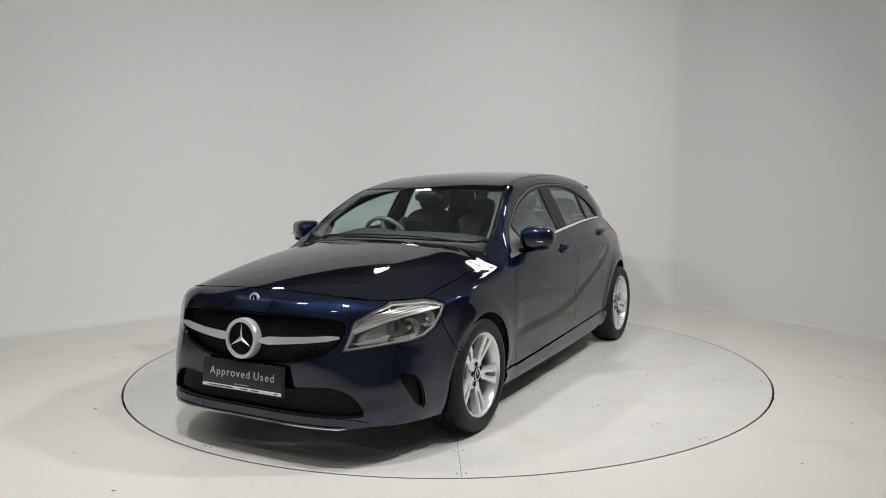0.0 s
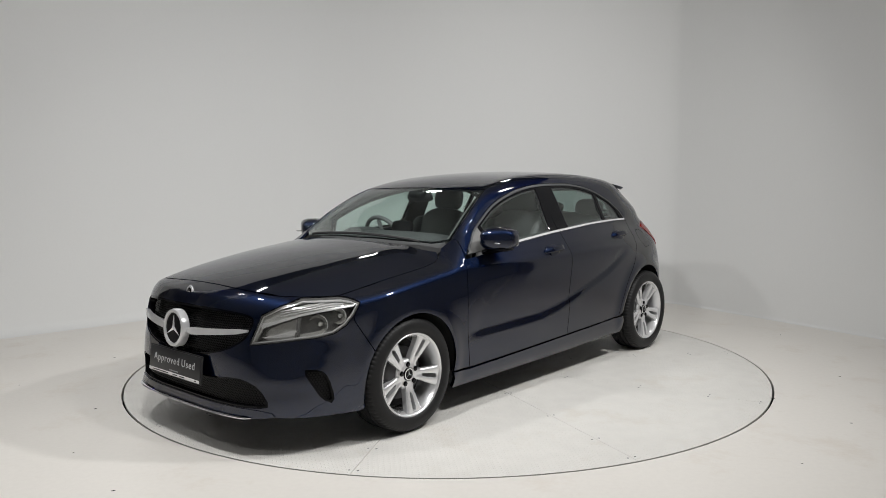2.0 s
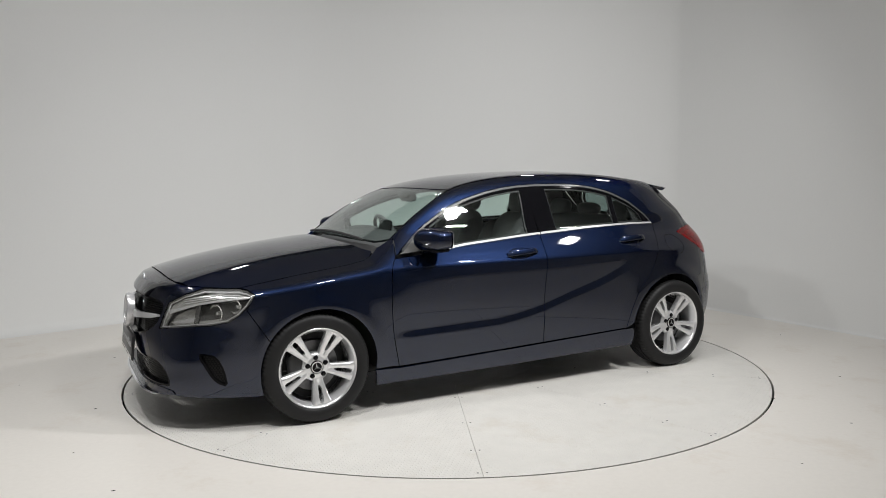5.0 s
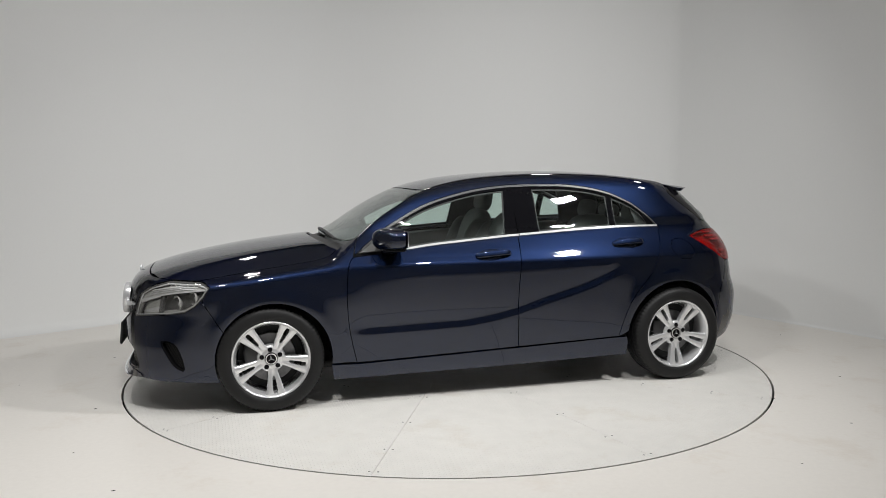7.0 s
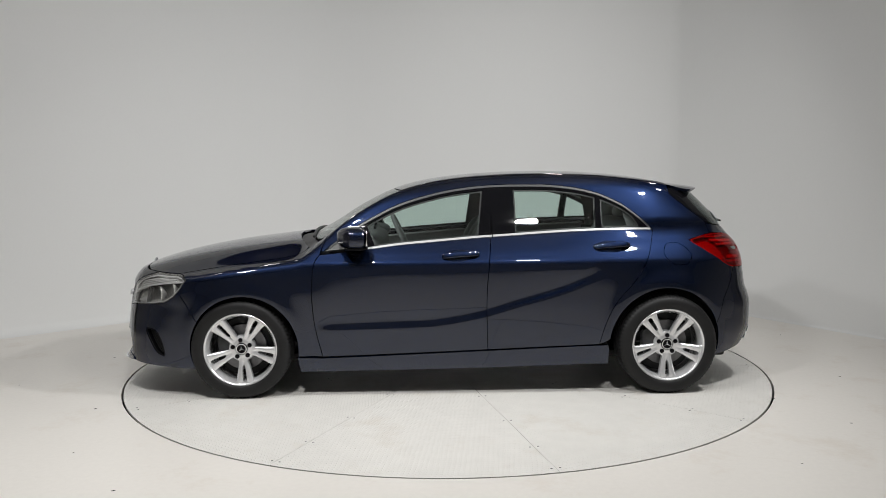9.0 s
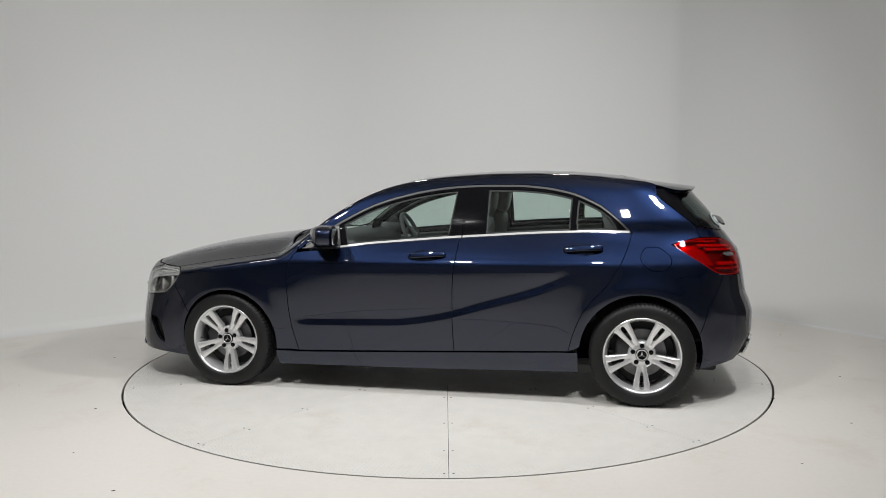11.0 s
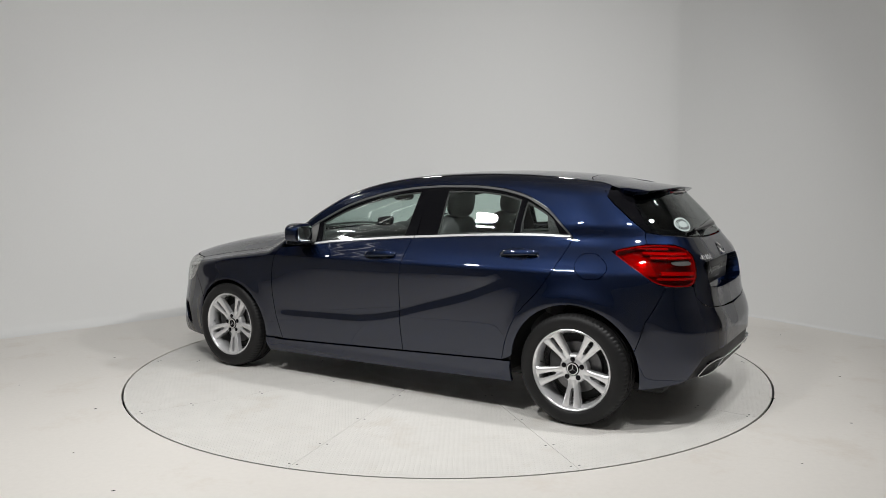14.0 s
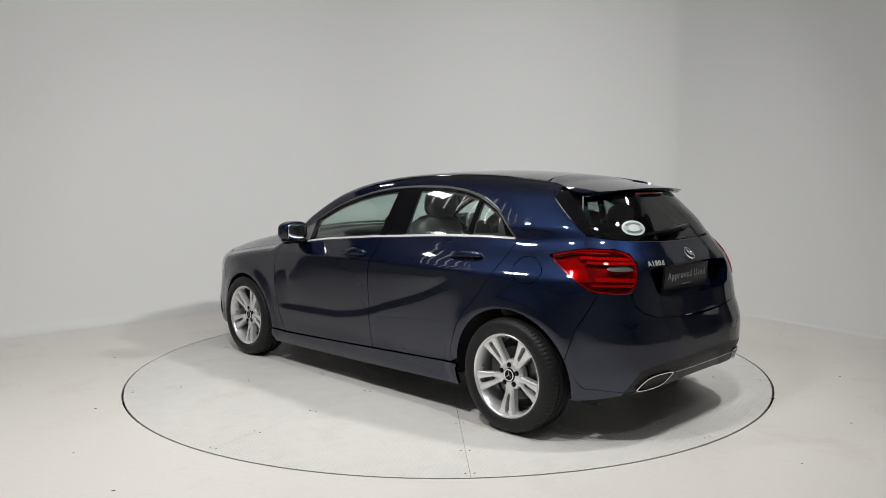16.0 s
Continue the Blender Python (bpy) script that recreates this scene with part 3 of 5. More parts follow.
def between(x0, x1, low, high, k=40, tilt0=0.0, tilt1=0.0):
    """The outline between two lines from x0 back to x1; tilt: how far the upright edges lean back at the top."""
    bottom = [(x0 + (x1 - x0) * i / k, float(low(-(x0 + (x1 - x0) * i / k)))) for i in range(k + 1)]
    a, b = x0 + tilt0, x1 + tilt1
    top = [(b + (a - b) * i / k, float(high(-(b + (a - b) * i / k)))) for i in range(k + 1)]
    return bottom + top


# shared lines
DOOR_FRONT = [tuple(p) for p in rounded([(-0.50, 0.903), (-0.468, 0.86), (-0.456, 0.76), (-0.452, 0.63), (-0.466, 0.45), (-0.512, 0.258)], 2, True)]
DOOR_MID = [tuple(p) for p in rounded([(-1.580, float(belt_z(1.58))), (-1.569, 0.904), (-1.550, 0.72), (-1.547, 0.60), (-1.547, 0.477), (-1.554, 0.294)], 2, True)]
DOOR_REAR = [tuple(p) for p in rounded([(-2.675, 1.036), (-2.615, 0.932), (-2.55, 0.825), (-2.482, 0.72), (-2.36, 0.595), (-2.295, 0.452), (-2.262, 0.320)], 2, True)]
BONNET_FRONT = [(0.719, 0.0), (0.717, 0.15), (0.712, 0.30), (0.695, 0.45), (0.640, 0.575), (0.560, 0.645), (0.47, 0.700), (0.397, 0.737)]
BONNET_SIDE = [(0.397, 0.737), (0.287, 0.743), (0.111, 0.747), (-0.08, 0.749), (-0.241, 0.746), (-0.335, 0.733), (-0.385, 0.712), (-0.415, 0.67)]
BONNET_REAR = [(-0.415, 0.67), (-0.37, 0.56), (-0.325, 0.40), (-0.295, 0.22), (-0.285, 0.0)]
SCREEN_LOW = [(-0.362, 0.0), (-0.376, 0.15), (-0.388, 0.30), (-0.412, 0.45), (-0.455, 0.59), (-0.52, 0.686)]
SCREEN_SIDE = [(-0.52, 0.686), (-0.63, 0.668), (-0.78, 0.632), (-0.92, 0.592), (-1.01, 0.560)]
SCREEN_TOP = [(-1.01, 0.560), (-0.982, 0.45), (-0.960, 0.30), (-0.950, 0.15), (-0.947, 0.0)]
ROOF_SIDE = [(-1.01, 0.560), (-1.15, 0.530), (-1.4, 0.508), (-1.8, 0.50), (-2.2, 0.487), (-2.5, 0.465), (-2.655, 0.447)]
ROOF_REAR = [(-2.655, 0.447), (-2.60, 0.32), (-2.575, 0.16), (-2.565, 0.0)]
LAMP = [(0.846, 0.560), (0.814, 0.638), (0.787, 0.708), (0.70, 0.753), (0.64, 0.773)] + lifted([(0.560, 0.645), (0.47, 0.700), (0.397, 0.737)]) + [(0.362, 0.776), (0.322, 0.752), (0.355, 0.692), (0.400, 0.642), (0.458, 0.607), (0.538, 0.592), (0.631, 0.585), (0.755, 0.571)]
TAIL = [(-2.902, 0.969), (-2.987, 0.990), (-3.096, 1.008), (-3.235, 1.003), (-3.303, 0.979), (-3.327, 0.938), (-3.312, 0.842), (-3.278, 0.785), (-3.19, 0.785), (-3.107, 0.795), (-3.058, 0.828), (-2.985, 0.895)]
FIN = [(-2.912, 1.264), (-2.984, 1.191), (-3.052, 1.118), (-3.100, 1.075)]
WINDOW_LOW = [(-3.100, 1.075), (-3.176, 1.056), (-3.378, 1.036), (-3.60, 1.026), (SR, 1.023)]
BUMPER_SEAM_R = [(-3.13, 0.790), (-3.085, 0.70), (-3.03, 0.60)]


def drawn_glass(outline):
    """The skin under an outline, evened out to one smooth bend, as a pane is drawn."""
    terms = lambda p: np.stack([np.ones(len(p)), p[:, 0], p[:, 2], p[:, 0] ** 2, p[:, 0] * p[:, 2], p[:, 2] ** 2], -1)
    rim = on_belt(dense(outline, 0.02))
    bend = np.linalg.lstsq(terms(rim), rim[:, 1], rcond=None)[0]

    def onto(q):
        p = on_belt(q)
        p[:, 1] = terms(p) @ bend
        return p
    return onto


def body_panels():
    front_arch = arch(-0.02, 0.31, 0.340, 32, 188)
    # bonnet
    half = BONNET_FRONT + BONNET_SIDE[1:] + BONNET_REAR[1:]
    BODY["bonnet"] = car_part("bonnet", sheet(whole_top(half), [], on_top, 0.025, 0.0024), PAINT)
    # front wings
    wing = side_belt(front_arch + [(-0.365, 0.262)] + DOOR_FRONT[::-1]) + side_top([(-0.54, 0.706), (-0.52, 0.686), (-0.45, 0.672)] + BONNET_SIDE[::-1][1:]) + side_belt([LAMP[8], LAMP[9], LAMP[10], (0.36, 0.665)])
    pair("front_wing", sheet(wing, [], on_side, 0.02, 0.0024), PAINT)
    # doors with their windows
    front = DOOR_FRONT + [(-0.8, 0.267), (-1.2, 0.281)] + DOOR_MID[::-1][:-1] + [p for p in BELT[::-1] if -1.575 < p[0] < -0.505]
    rear = DOOR_MID + [(-1.8, 0.303), (-2.1, 0.313)] + DOOR_REAR[::-1][:-1] + [p for p in BELT[::-1] if -2.67 < p[0] < -1.585]
    doors = [pair("front_door", sheet(front, [], on_belt, 0.016, 0.0024), PAINT, "front door, dark blue"),
             pair("rear_door", sheet(rear, [], on_belt, 0.016, 0.0024), PAINT, "rear door, dark blue")]
    lip = lambda x: belt_z(x) + 0.020
    under = lambda x: brow_z(x) - 0.016
    g1 = between(-0.845, -1.503, lip, lambda x: brow_z(x) - 0.030, 40, 0.055, -0.035)
    g2 = between(-1.74, -2.262, lip, lambda x: brow_z(x) - 0.030, 40, 0.0, -0.012)
    g3 = rounded(between(-2.298, -2.575, lip, lambda x: brow_z(x) - 0.028, 12, -0.008, 0.052), 1)
    f1 = between(-0.80, -1.588, lip, under, 50, 0.045, -0.008)
    f2 = between(-1.594, -2.628, lip, under, 50, 0.008, 0.012)
    sail = [(-0.535, 0.928)] + [(x, float(lip(-x))) for x in np.linspace(-0.60, -0.797, 6)] + [(-0.752, float(under(0.752)))] + [(x, float(under(-x))) for x in np.linspace(-0.72, -0.56, 5)]
    pair("window_frame", sheet(f1, [g1], on_belt, 0.03, 0.0008, 0.014, -0.004), GLOSS_BLACK, "gloss black window frame", doors[0])
    pair("window_frame", sheet(f2, [g2, g3], on_belt, 0.03, 0.0008, 0.014, -0.004), GLOSS_BLACK, "gloss black window frame", doors[1])
    pair("sail_panel", sheet(sail, [], on_belt, 0.03, 0.0008, 0.012, -0.002), SAIL, "silver grey mirror foot panel", doors[0])
    for g, d in ((g1, doors[0]), (g2, doors[1]), (g3, doors[1])):
        pair("window_channel", sheet(shrunk(dense(g, 0.02), -0.002), [shrunk(dense(g, 0.02), 0.009)], on_belt, 0.02, 0.0, 0.006, -0.012), PLASTIC, "dark rubber channel round the pane", d)
    for g, d in ((g1, doors[0]), (g2, doors[1]), (g3, doors[1])):
        for ob in pair("window_pane", sheet(g, [], drawn_glass(g), 0.04, -0.004, 0.003, -0.010), PANE, "tinted side window glass", d):
            ob.visible_shadow = False
    trim1 = between(-0.80, -1.588, belt_z, lambda x: belt_z(x) + 0.014, 50)
    trim2 = between(-1.594, -2.655, belt_z, lambda x: belt_z(x) + 0.014, 50)
    pair("waist_trim", sheet(trim1, [], on_belt, 0.02, 0.001, 0.01, 0.003), SATIN, "bright metal waist strip", doors[0])
    pair("waist_trim", sheet(trim2, [], on_belt, 0.02, 0.001, 0.01, 0.003), SATIN, "bright metal waist strip", doors[1])
    brow = between(-0.56, -2.66, under, lambda x: brow_z(x) - 0.002, 80)
    pair("window_seal", sheet(brow, [], on_belt, 0.02, 0.0006, 0.01, 0.001), SEAL, "grey seal over the side windows")
    # body side: pillar, roof rail and rear quarter in one pressing
    rear_arch = arch(-2.69, 0.315, 0.362, 160, 6)
    side = side_top(SCREEN_SIDE + ROOF_SIDE[1:] + [(-2.72, 0.455), (-2.78, 0.468)]) + side_belt(FIN + [(-3.095, 1.03), TAIL[2], TAIL[1], TAIL[0], TAIL[11], TAIL[10], TAIL[9]] + BUMPER_SEAM_R)
    side += side_belt(rear_arch + DOOR_REAR[::-1][:-1] + BROW[::-1][:-1] + [(-0.51, 0.925)]) + side_top([(-0.54, 0.706)])
    flap = [(FLAP[0] + 0.088 * math.cos(a) * (0.9 + 0.1 * abs(math.cos(2 * a))), FLAP[1] + 0.074 * math.sin(a) * (0.9 + 0.1 * abs(math.sin(2 * a)))) for a in np.linspace(0, 2 * math.pi, 29)[:-1]]
    BODY["side"] = pair("body_side", sheet(side, [np.array(side_belt(flap))], on_side, 0.02, 0.0018), PAINT)
    pair("fuel_flap", sheet(flap, [], on_belt, 0.025, 0.0018), PAINT, "round fuel flap")
    # sills
    sill = [(-0.355, 0.257), (-0.51, 0.252), (-1.2, 0.276), (-1.8, 0.298), (-2.262, 0.315), (-2.318, 0.318), (-2.322, 0.20), (-1.4, 0.178), (-0.37, 0.165)]
    pair("sill", sheet(sill, [], on_belt, 0.02, 0.0015, 0.02, lambda q: 0.004 + 0.014 * step(0.0, 0.035, 0.286 + 0.03 * (-1.2 - q[:, 0]) - q[:, 1])), PAINT, "dark blue side sill")
    # roof and screens
    BODY["roof"] = car_part("roof", sheet(whole_top(SCREEN_TOP[::-1] + ROOF_SIDE[1:] + ROOF_REAR[1:]), [], on_top, 0.035), PAINT)
    ws = car_part("windscreen", sheet(whole_top(SCREEN_LOW + SCREEN_SIDE[1:] + SCREEN_TOP[1:]), [], on_top, 0.04, 0.006, 0.004, -0.003), SCREEN, "tinted windscreen")
    ws.visible_shadow = False
    inner = np.array(whole_top(SCREEN_LOW + SCREEN_SIDE[1:] + SCREEN_TOP[1:]))
    part("frit", sheet(inner, [shrunk(inner, 0.028)], on_top, 0.03, 0.006, 0.002, -0.009), GLOSS_BLACK, ws, "black printed edge of the windscreen")
    cowl = BONNET_REAR[::-1] + [(-0.47, 0.668)] + SCREEN_LOW[::-1][1:]
    car_part("cowl", sheet(whole_top(cowl), [], on_top, 0.03, 0.002, 0.02, -0.025), PLASTIC, "black plastic cowl below the windscreen")


def front_end():
    seam = arch(-0.02, 0.31, 0.340, 32, -22, 10)
    top = lifted(BONNET_FRONT)
    top = [p for p in top if p[0] > 0.60]
    half = [(SF, top[0][1])] + top[1:] + LAMP[5::-1] + LAMP[:9:-1] + [(0.36, 0.665)] + seam + [(0.33, 0.180), (0.47, 0.190), (0.59, 0.197), (0.74, 0.206), (0.86, 0.213), (1.087, 0.214), (SF, 0.214)]
    grille = rounded(whole([(SF, 0.728), (1.077, 0.727), (0.90, 0.716), (0.828, 0.700), (0.822, 0.672), (0.835, 0.632), (0.870, 0.582), (0.957, 0.530), (1.129, 0.488), (1.30, 0.468), (SF, 0.466)], SF), 1)
    intake = rounded(whole([(SF, 0.378), (1.10, 0.380), (0.956, 0.394), (0.866, 0.391), (0.794, 0.352), (0.744, 0.262), (0.80, 0.252), (1.0, 0.250), (SF, 0.250)], SF), 1)
    slot = rounded([(0.604, 0.437), (0.560, 0.441), (0.508, 0.424), (0.476, 0.350), (0.462, 0.252), (0.521, 0.285), (0.558, 0.352)], 1)
    slot_r = np.stack([2 * SF - slot[:, 0], slot[:, 1]], -1)
    bumper = car_part("front_bumper", sheet(whole(half, SF), [grille, intake, slot, slot_r], on_belt, 0.016, 0.0018, 0.012), PAINT)
    for hole, name, depth in ((grille, "grille_mesh", 0.035), (intake, "intake_mesh", 0.03), (slot, "inlet_mesh", 0.022), (slot_r, "inlet_mesh", 0.022)):
        part(name, sheet(hole, [], on_belt, 0.03, -0.006, 0.006, -depth - 0.006), DARK, bumper, "black backing")
        part(name.replace("mesh", "honeycomb"), honeycomb(hole, -depth + 0.004), GLOSS_BLACK, bumper, "black honeycomb mesh")
        part(name.replace("mesh", "rim"), sheet(shrunk(hole, -0.002), [shrunk(hole, 0.008)], on_belt, 0.02, 0.0, 0.03, -0.004), GLOSS_BLACK, bumper, "black inner rim")
    # bright louvre with the emblem
    for sgn in (1, -1):
        louvre = [(SF - sgn * 0.10, 0.618), (SF - sgn * 0.30, 0.628), (SF - sgn * 0.505, 0.642), (SF - sgn * 0.507, 0.619), (SF - sgn * 0.30, 0.596), (SF - sgn * 0.10, 0.578)]
        part("louvre", sheet(rounded(louvre, 1), [], on_belt, 0.012, 0.0, 0.022, 0.010), SATIN, bumper, "bright metal grille bar")
    face = Matrix.Translation((0.902, 0, 0.602)) @ Matrix.Rotation(radians(-5), 4, "Y")
    part("emblem_disc", moved(lathe([(0.0005, 0.006), (0.08, 0.004), (0.085, -0.02)], 40, "x"), face), GLOSS_BLACK, bumper, "black round emblem field")
    ring = [(0.078 + 0.0, 0.002), (0.081, 0.011), (0.088, 0.014), (0.097, 0.011), (0.101, 0.0), (0.101, -0.03), (0.078, -0.03)]
    part("emblem_ring", moved(lathe(ring, 56, "x", True), face), SATIN, bumper, "bright emblem ring")
    part("emblem_arms", moved(tri_star(0.079, 0.011, 0.010), face @ Matrix.Translation((0.005, 0, 0))), SATIN, bumper, "three bright emblem arms")
    nose = on_belt(np.array([(SF, 0.786)]))[0]
    nn = gradient(nose[None])[0]
    badge = Matrix.Translation(nose) @ Vector(nn).to_track_quat("X", "Z").to_matrix().to_4x4()
    part("nose_badge", moved(lathe([(0.0005, 0.004), (0.020, 0.004), (0.029, 0.003), (0.030, -0.004)], 28, "x"), badge), SATIN, bumper, "small round metal badge")
    part("nose_badge_field", moved(lathe([(0.0005, 0.0052), (0.019, 0.005), (0.0195, 0.003)], 24, "x"), badge), GLOSS_BLACK, bumper)
    part("nose_badge_arms", moved(tri_star(0.017, 0.0025, 0.002), badge @ Matrix.Translation((0.0055, 0, 0))), SATIN, bumper)
    # lip with its bright edge
    lip = whole([(SF, 0.247), (1.087, 0.246), (0.86, 0.246), (0.79, 0.241), (0.74, 0.230), (0.725, 0.212), (0.77, 0.207), (0.86, 0.206), (1.087, 0.206), (SF, 0.206)], SF)
    jut = lambda q: 0.004 + 0.020 * step(0.66, 0.46, np.abs(q[:, 0] - SF)) * step(0.248, 0.212, q[:, 1])
    part("splitter", sheet(lip, [], on_belt, 0.012, 0.0, 0.016, jut), PAINT, bumper, "front lip")

    def lip_run(z, d, count=41):
        q = np.array([(t, z) for t in np.linspace(SF - d, SF + d, count)])
        p = on_belt(q)
        return p + gradient(p) * (jut(q)[:, None] + 0.001)
    part("lip_strip", tube(lip_run(0.2085, 0.53), [0.002] + [0.0078] * 39 + [0.002], 8, 1.3), CHROME, bumper, "bright strip on the front lip")
    # show plate
    show_plate(bumper, Matrix.Translation((0.908, 0, 0.412)) @ Matrix.Rotation(radians(-6), 4, "Y"), 0.515, 0.135, True)


def tri_star(radius, half, height):
    v, f = [], []
    for i in range(3):
        a = math.pi / 2 + i * 2 * math.pi / 3
        def at(r, t):
            return r * math.cos(a + t), r * math.sin(a + t)
        k = len(v)
        for (y, z), h in ((at(radius, 0), 0.001), (at(half, math.pi / 3), 0.001), ((0.0, 0.0), height), (at(half, -math.pi / 3), 0.001)):
            v.append((h, y, z))
        f += [(k, k + 1, k + 2), (k, k + 2, k + 3)]
    return np.array(v), f


def show_plate(parent, m, w, h, strip):
    bm = bar((0.010, w + 0.012, h + 0.012), 0.003)
    bmesh.ops.transform(bm, matrix=m @ Matrix.Translation((-0.004, 0, 0)), verts=bm.verts)
    holder = part("plate_holder", bm, PLASTIC, parent, "black plate holder")
    bm = bar((0.006, w, h), 0.002)
    bmesh.ops.transform(bm, matrix=m @ Matrix.Translation((0.003, 0, 0)), verts=bm.verts)
    board = part("show_plate", bm, PLATE, parent, "black display plate with grey lettering")
    turn = m @ Matrix(((0, 0, 1, 0.0068), (1, 0, 0, 0), (0, 1, 0, 0), (0, 0, 0, 1)))
    for word, y in (("Approved", -0.076), ("Used", 0.143)):
        lettering("plate_lettering", word, 0.055, LETTER, board, turn @ Matrix.Translation((y, 0.012, 0)), spacing=1.22)
    lines = [((-0.04 + 0.012 * i, -0.040), (0.009, 0.006)) for i in range(8)]
    for (y, z), (a, b) in lines:
        bm = bar((0.001, a, b), 0.0002)
        bmesh.ops.transform(bm, matrix=m @ Matrix.Translation((0.0066, y, z)), verts=bm.verts)
        part("print_bar", bm, GREY_PRINT, board)
    if strip:
        bm = bar((0.002, w - 0.004, 0.016), 0.0006)
        bmesh.ops.transform(bm, matrix=m @ Matrix.Translation((0.0062, 0, -h / 2 + 0.009)), verts=bm.verts)
        part("plate_strip", bm, WHITE, board, "white strip along the plate's foot")
        for y, a in ((-0.13, 0.16), (0.02, 0.05), (0.09, 0.05), (0.22, 0.02)):
            bm = bar((0.001, a, 0.005), 0.0002)
            bmesh.ops.transform(bm, matrix=m @ Matrix.Translation((0.0074, y, -h / 2 + 0.009)), verts=bm.verts)
            part("print_bar", bm, PLATE, board)
    return board


def honeycomb(outline, lift, cell=0.0145, web=0.0024):
    """Six-sided mesh bars that fill an outline, laid on the skin."""
    lo, hi = outline.min(0), outline.max(0)
    c, segs = cell / math.sqrt(3), []
    for i in range(int((hi[0] - lo[0]) / cell) + 2):
        for j in range(int((hi[1] - lo[1]) / (1.5 * c)) + 2):
            o = lo + np.array((i * cell + (j % 2) * cell / 2, j * 1.5 * c))
            for k in range(3):
                a, b = radians(30 + 60 * k), radians(90 + 60 * k)
                segs.append((o + c * np.array((math.cos(a), math.sin(a))), o + c * np.array((math.cos(b), math.sin(b)))))
    seg = np.array(segs)
    seg = seg[inside(seg[:, 0], outline) & inside(seg[:, 1], outline)]
    d = seg[:, 1] - seg[:, 0]
    nrm = np.stack([-d[:, 1], d[:, 0]], -1) / np.linalg.norm(d, axis=1, keepdims=True) * web / 2
    q = np.stack([seg[:, 0] + nrm, seg[:, 0] - nrm, seg[:, 1] - nrm, seg[:, 1] + nrm], 1).reshape(-1, 2)
    p = on_belt(q)
    n = gradient(p)
    k = len(p)
    v = np.vstack([p + n * lift, p + n * (lift - 0.008)])
    f = []
    for i in range(0, k, 4):
        f += [(i, i + 1, i + 2, i + 3), (i, i + k, i + k + 1, i + 1), (i + 2, i + 2 + k, i + 3 + k, i + 3)]
    return v, f


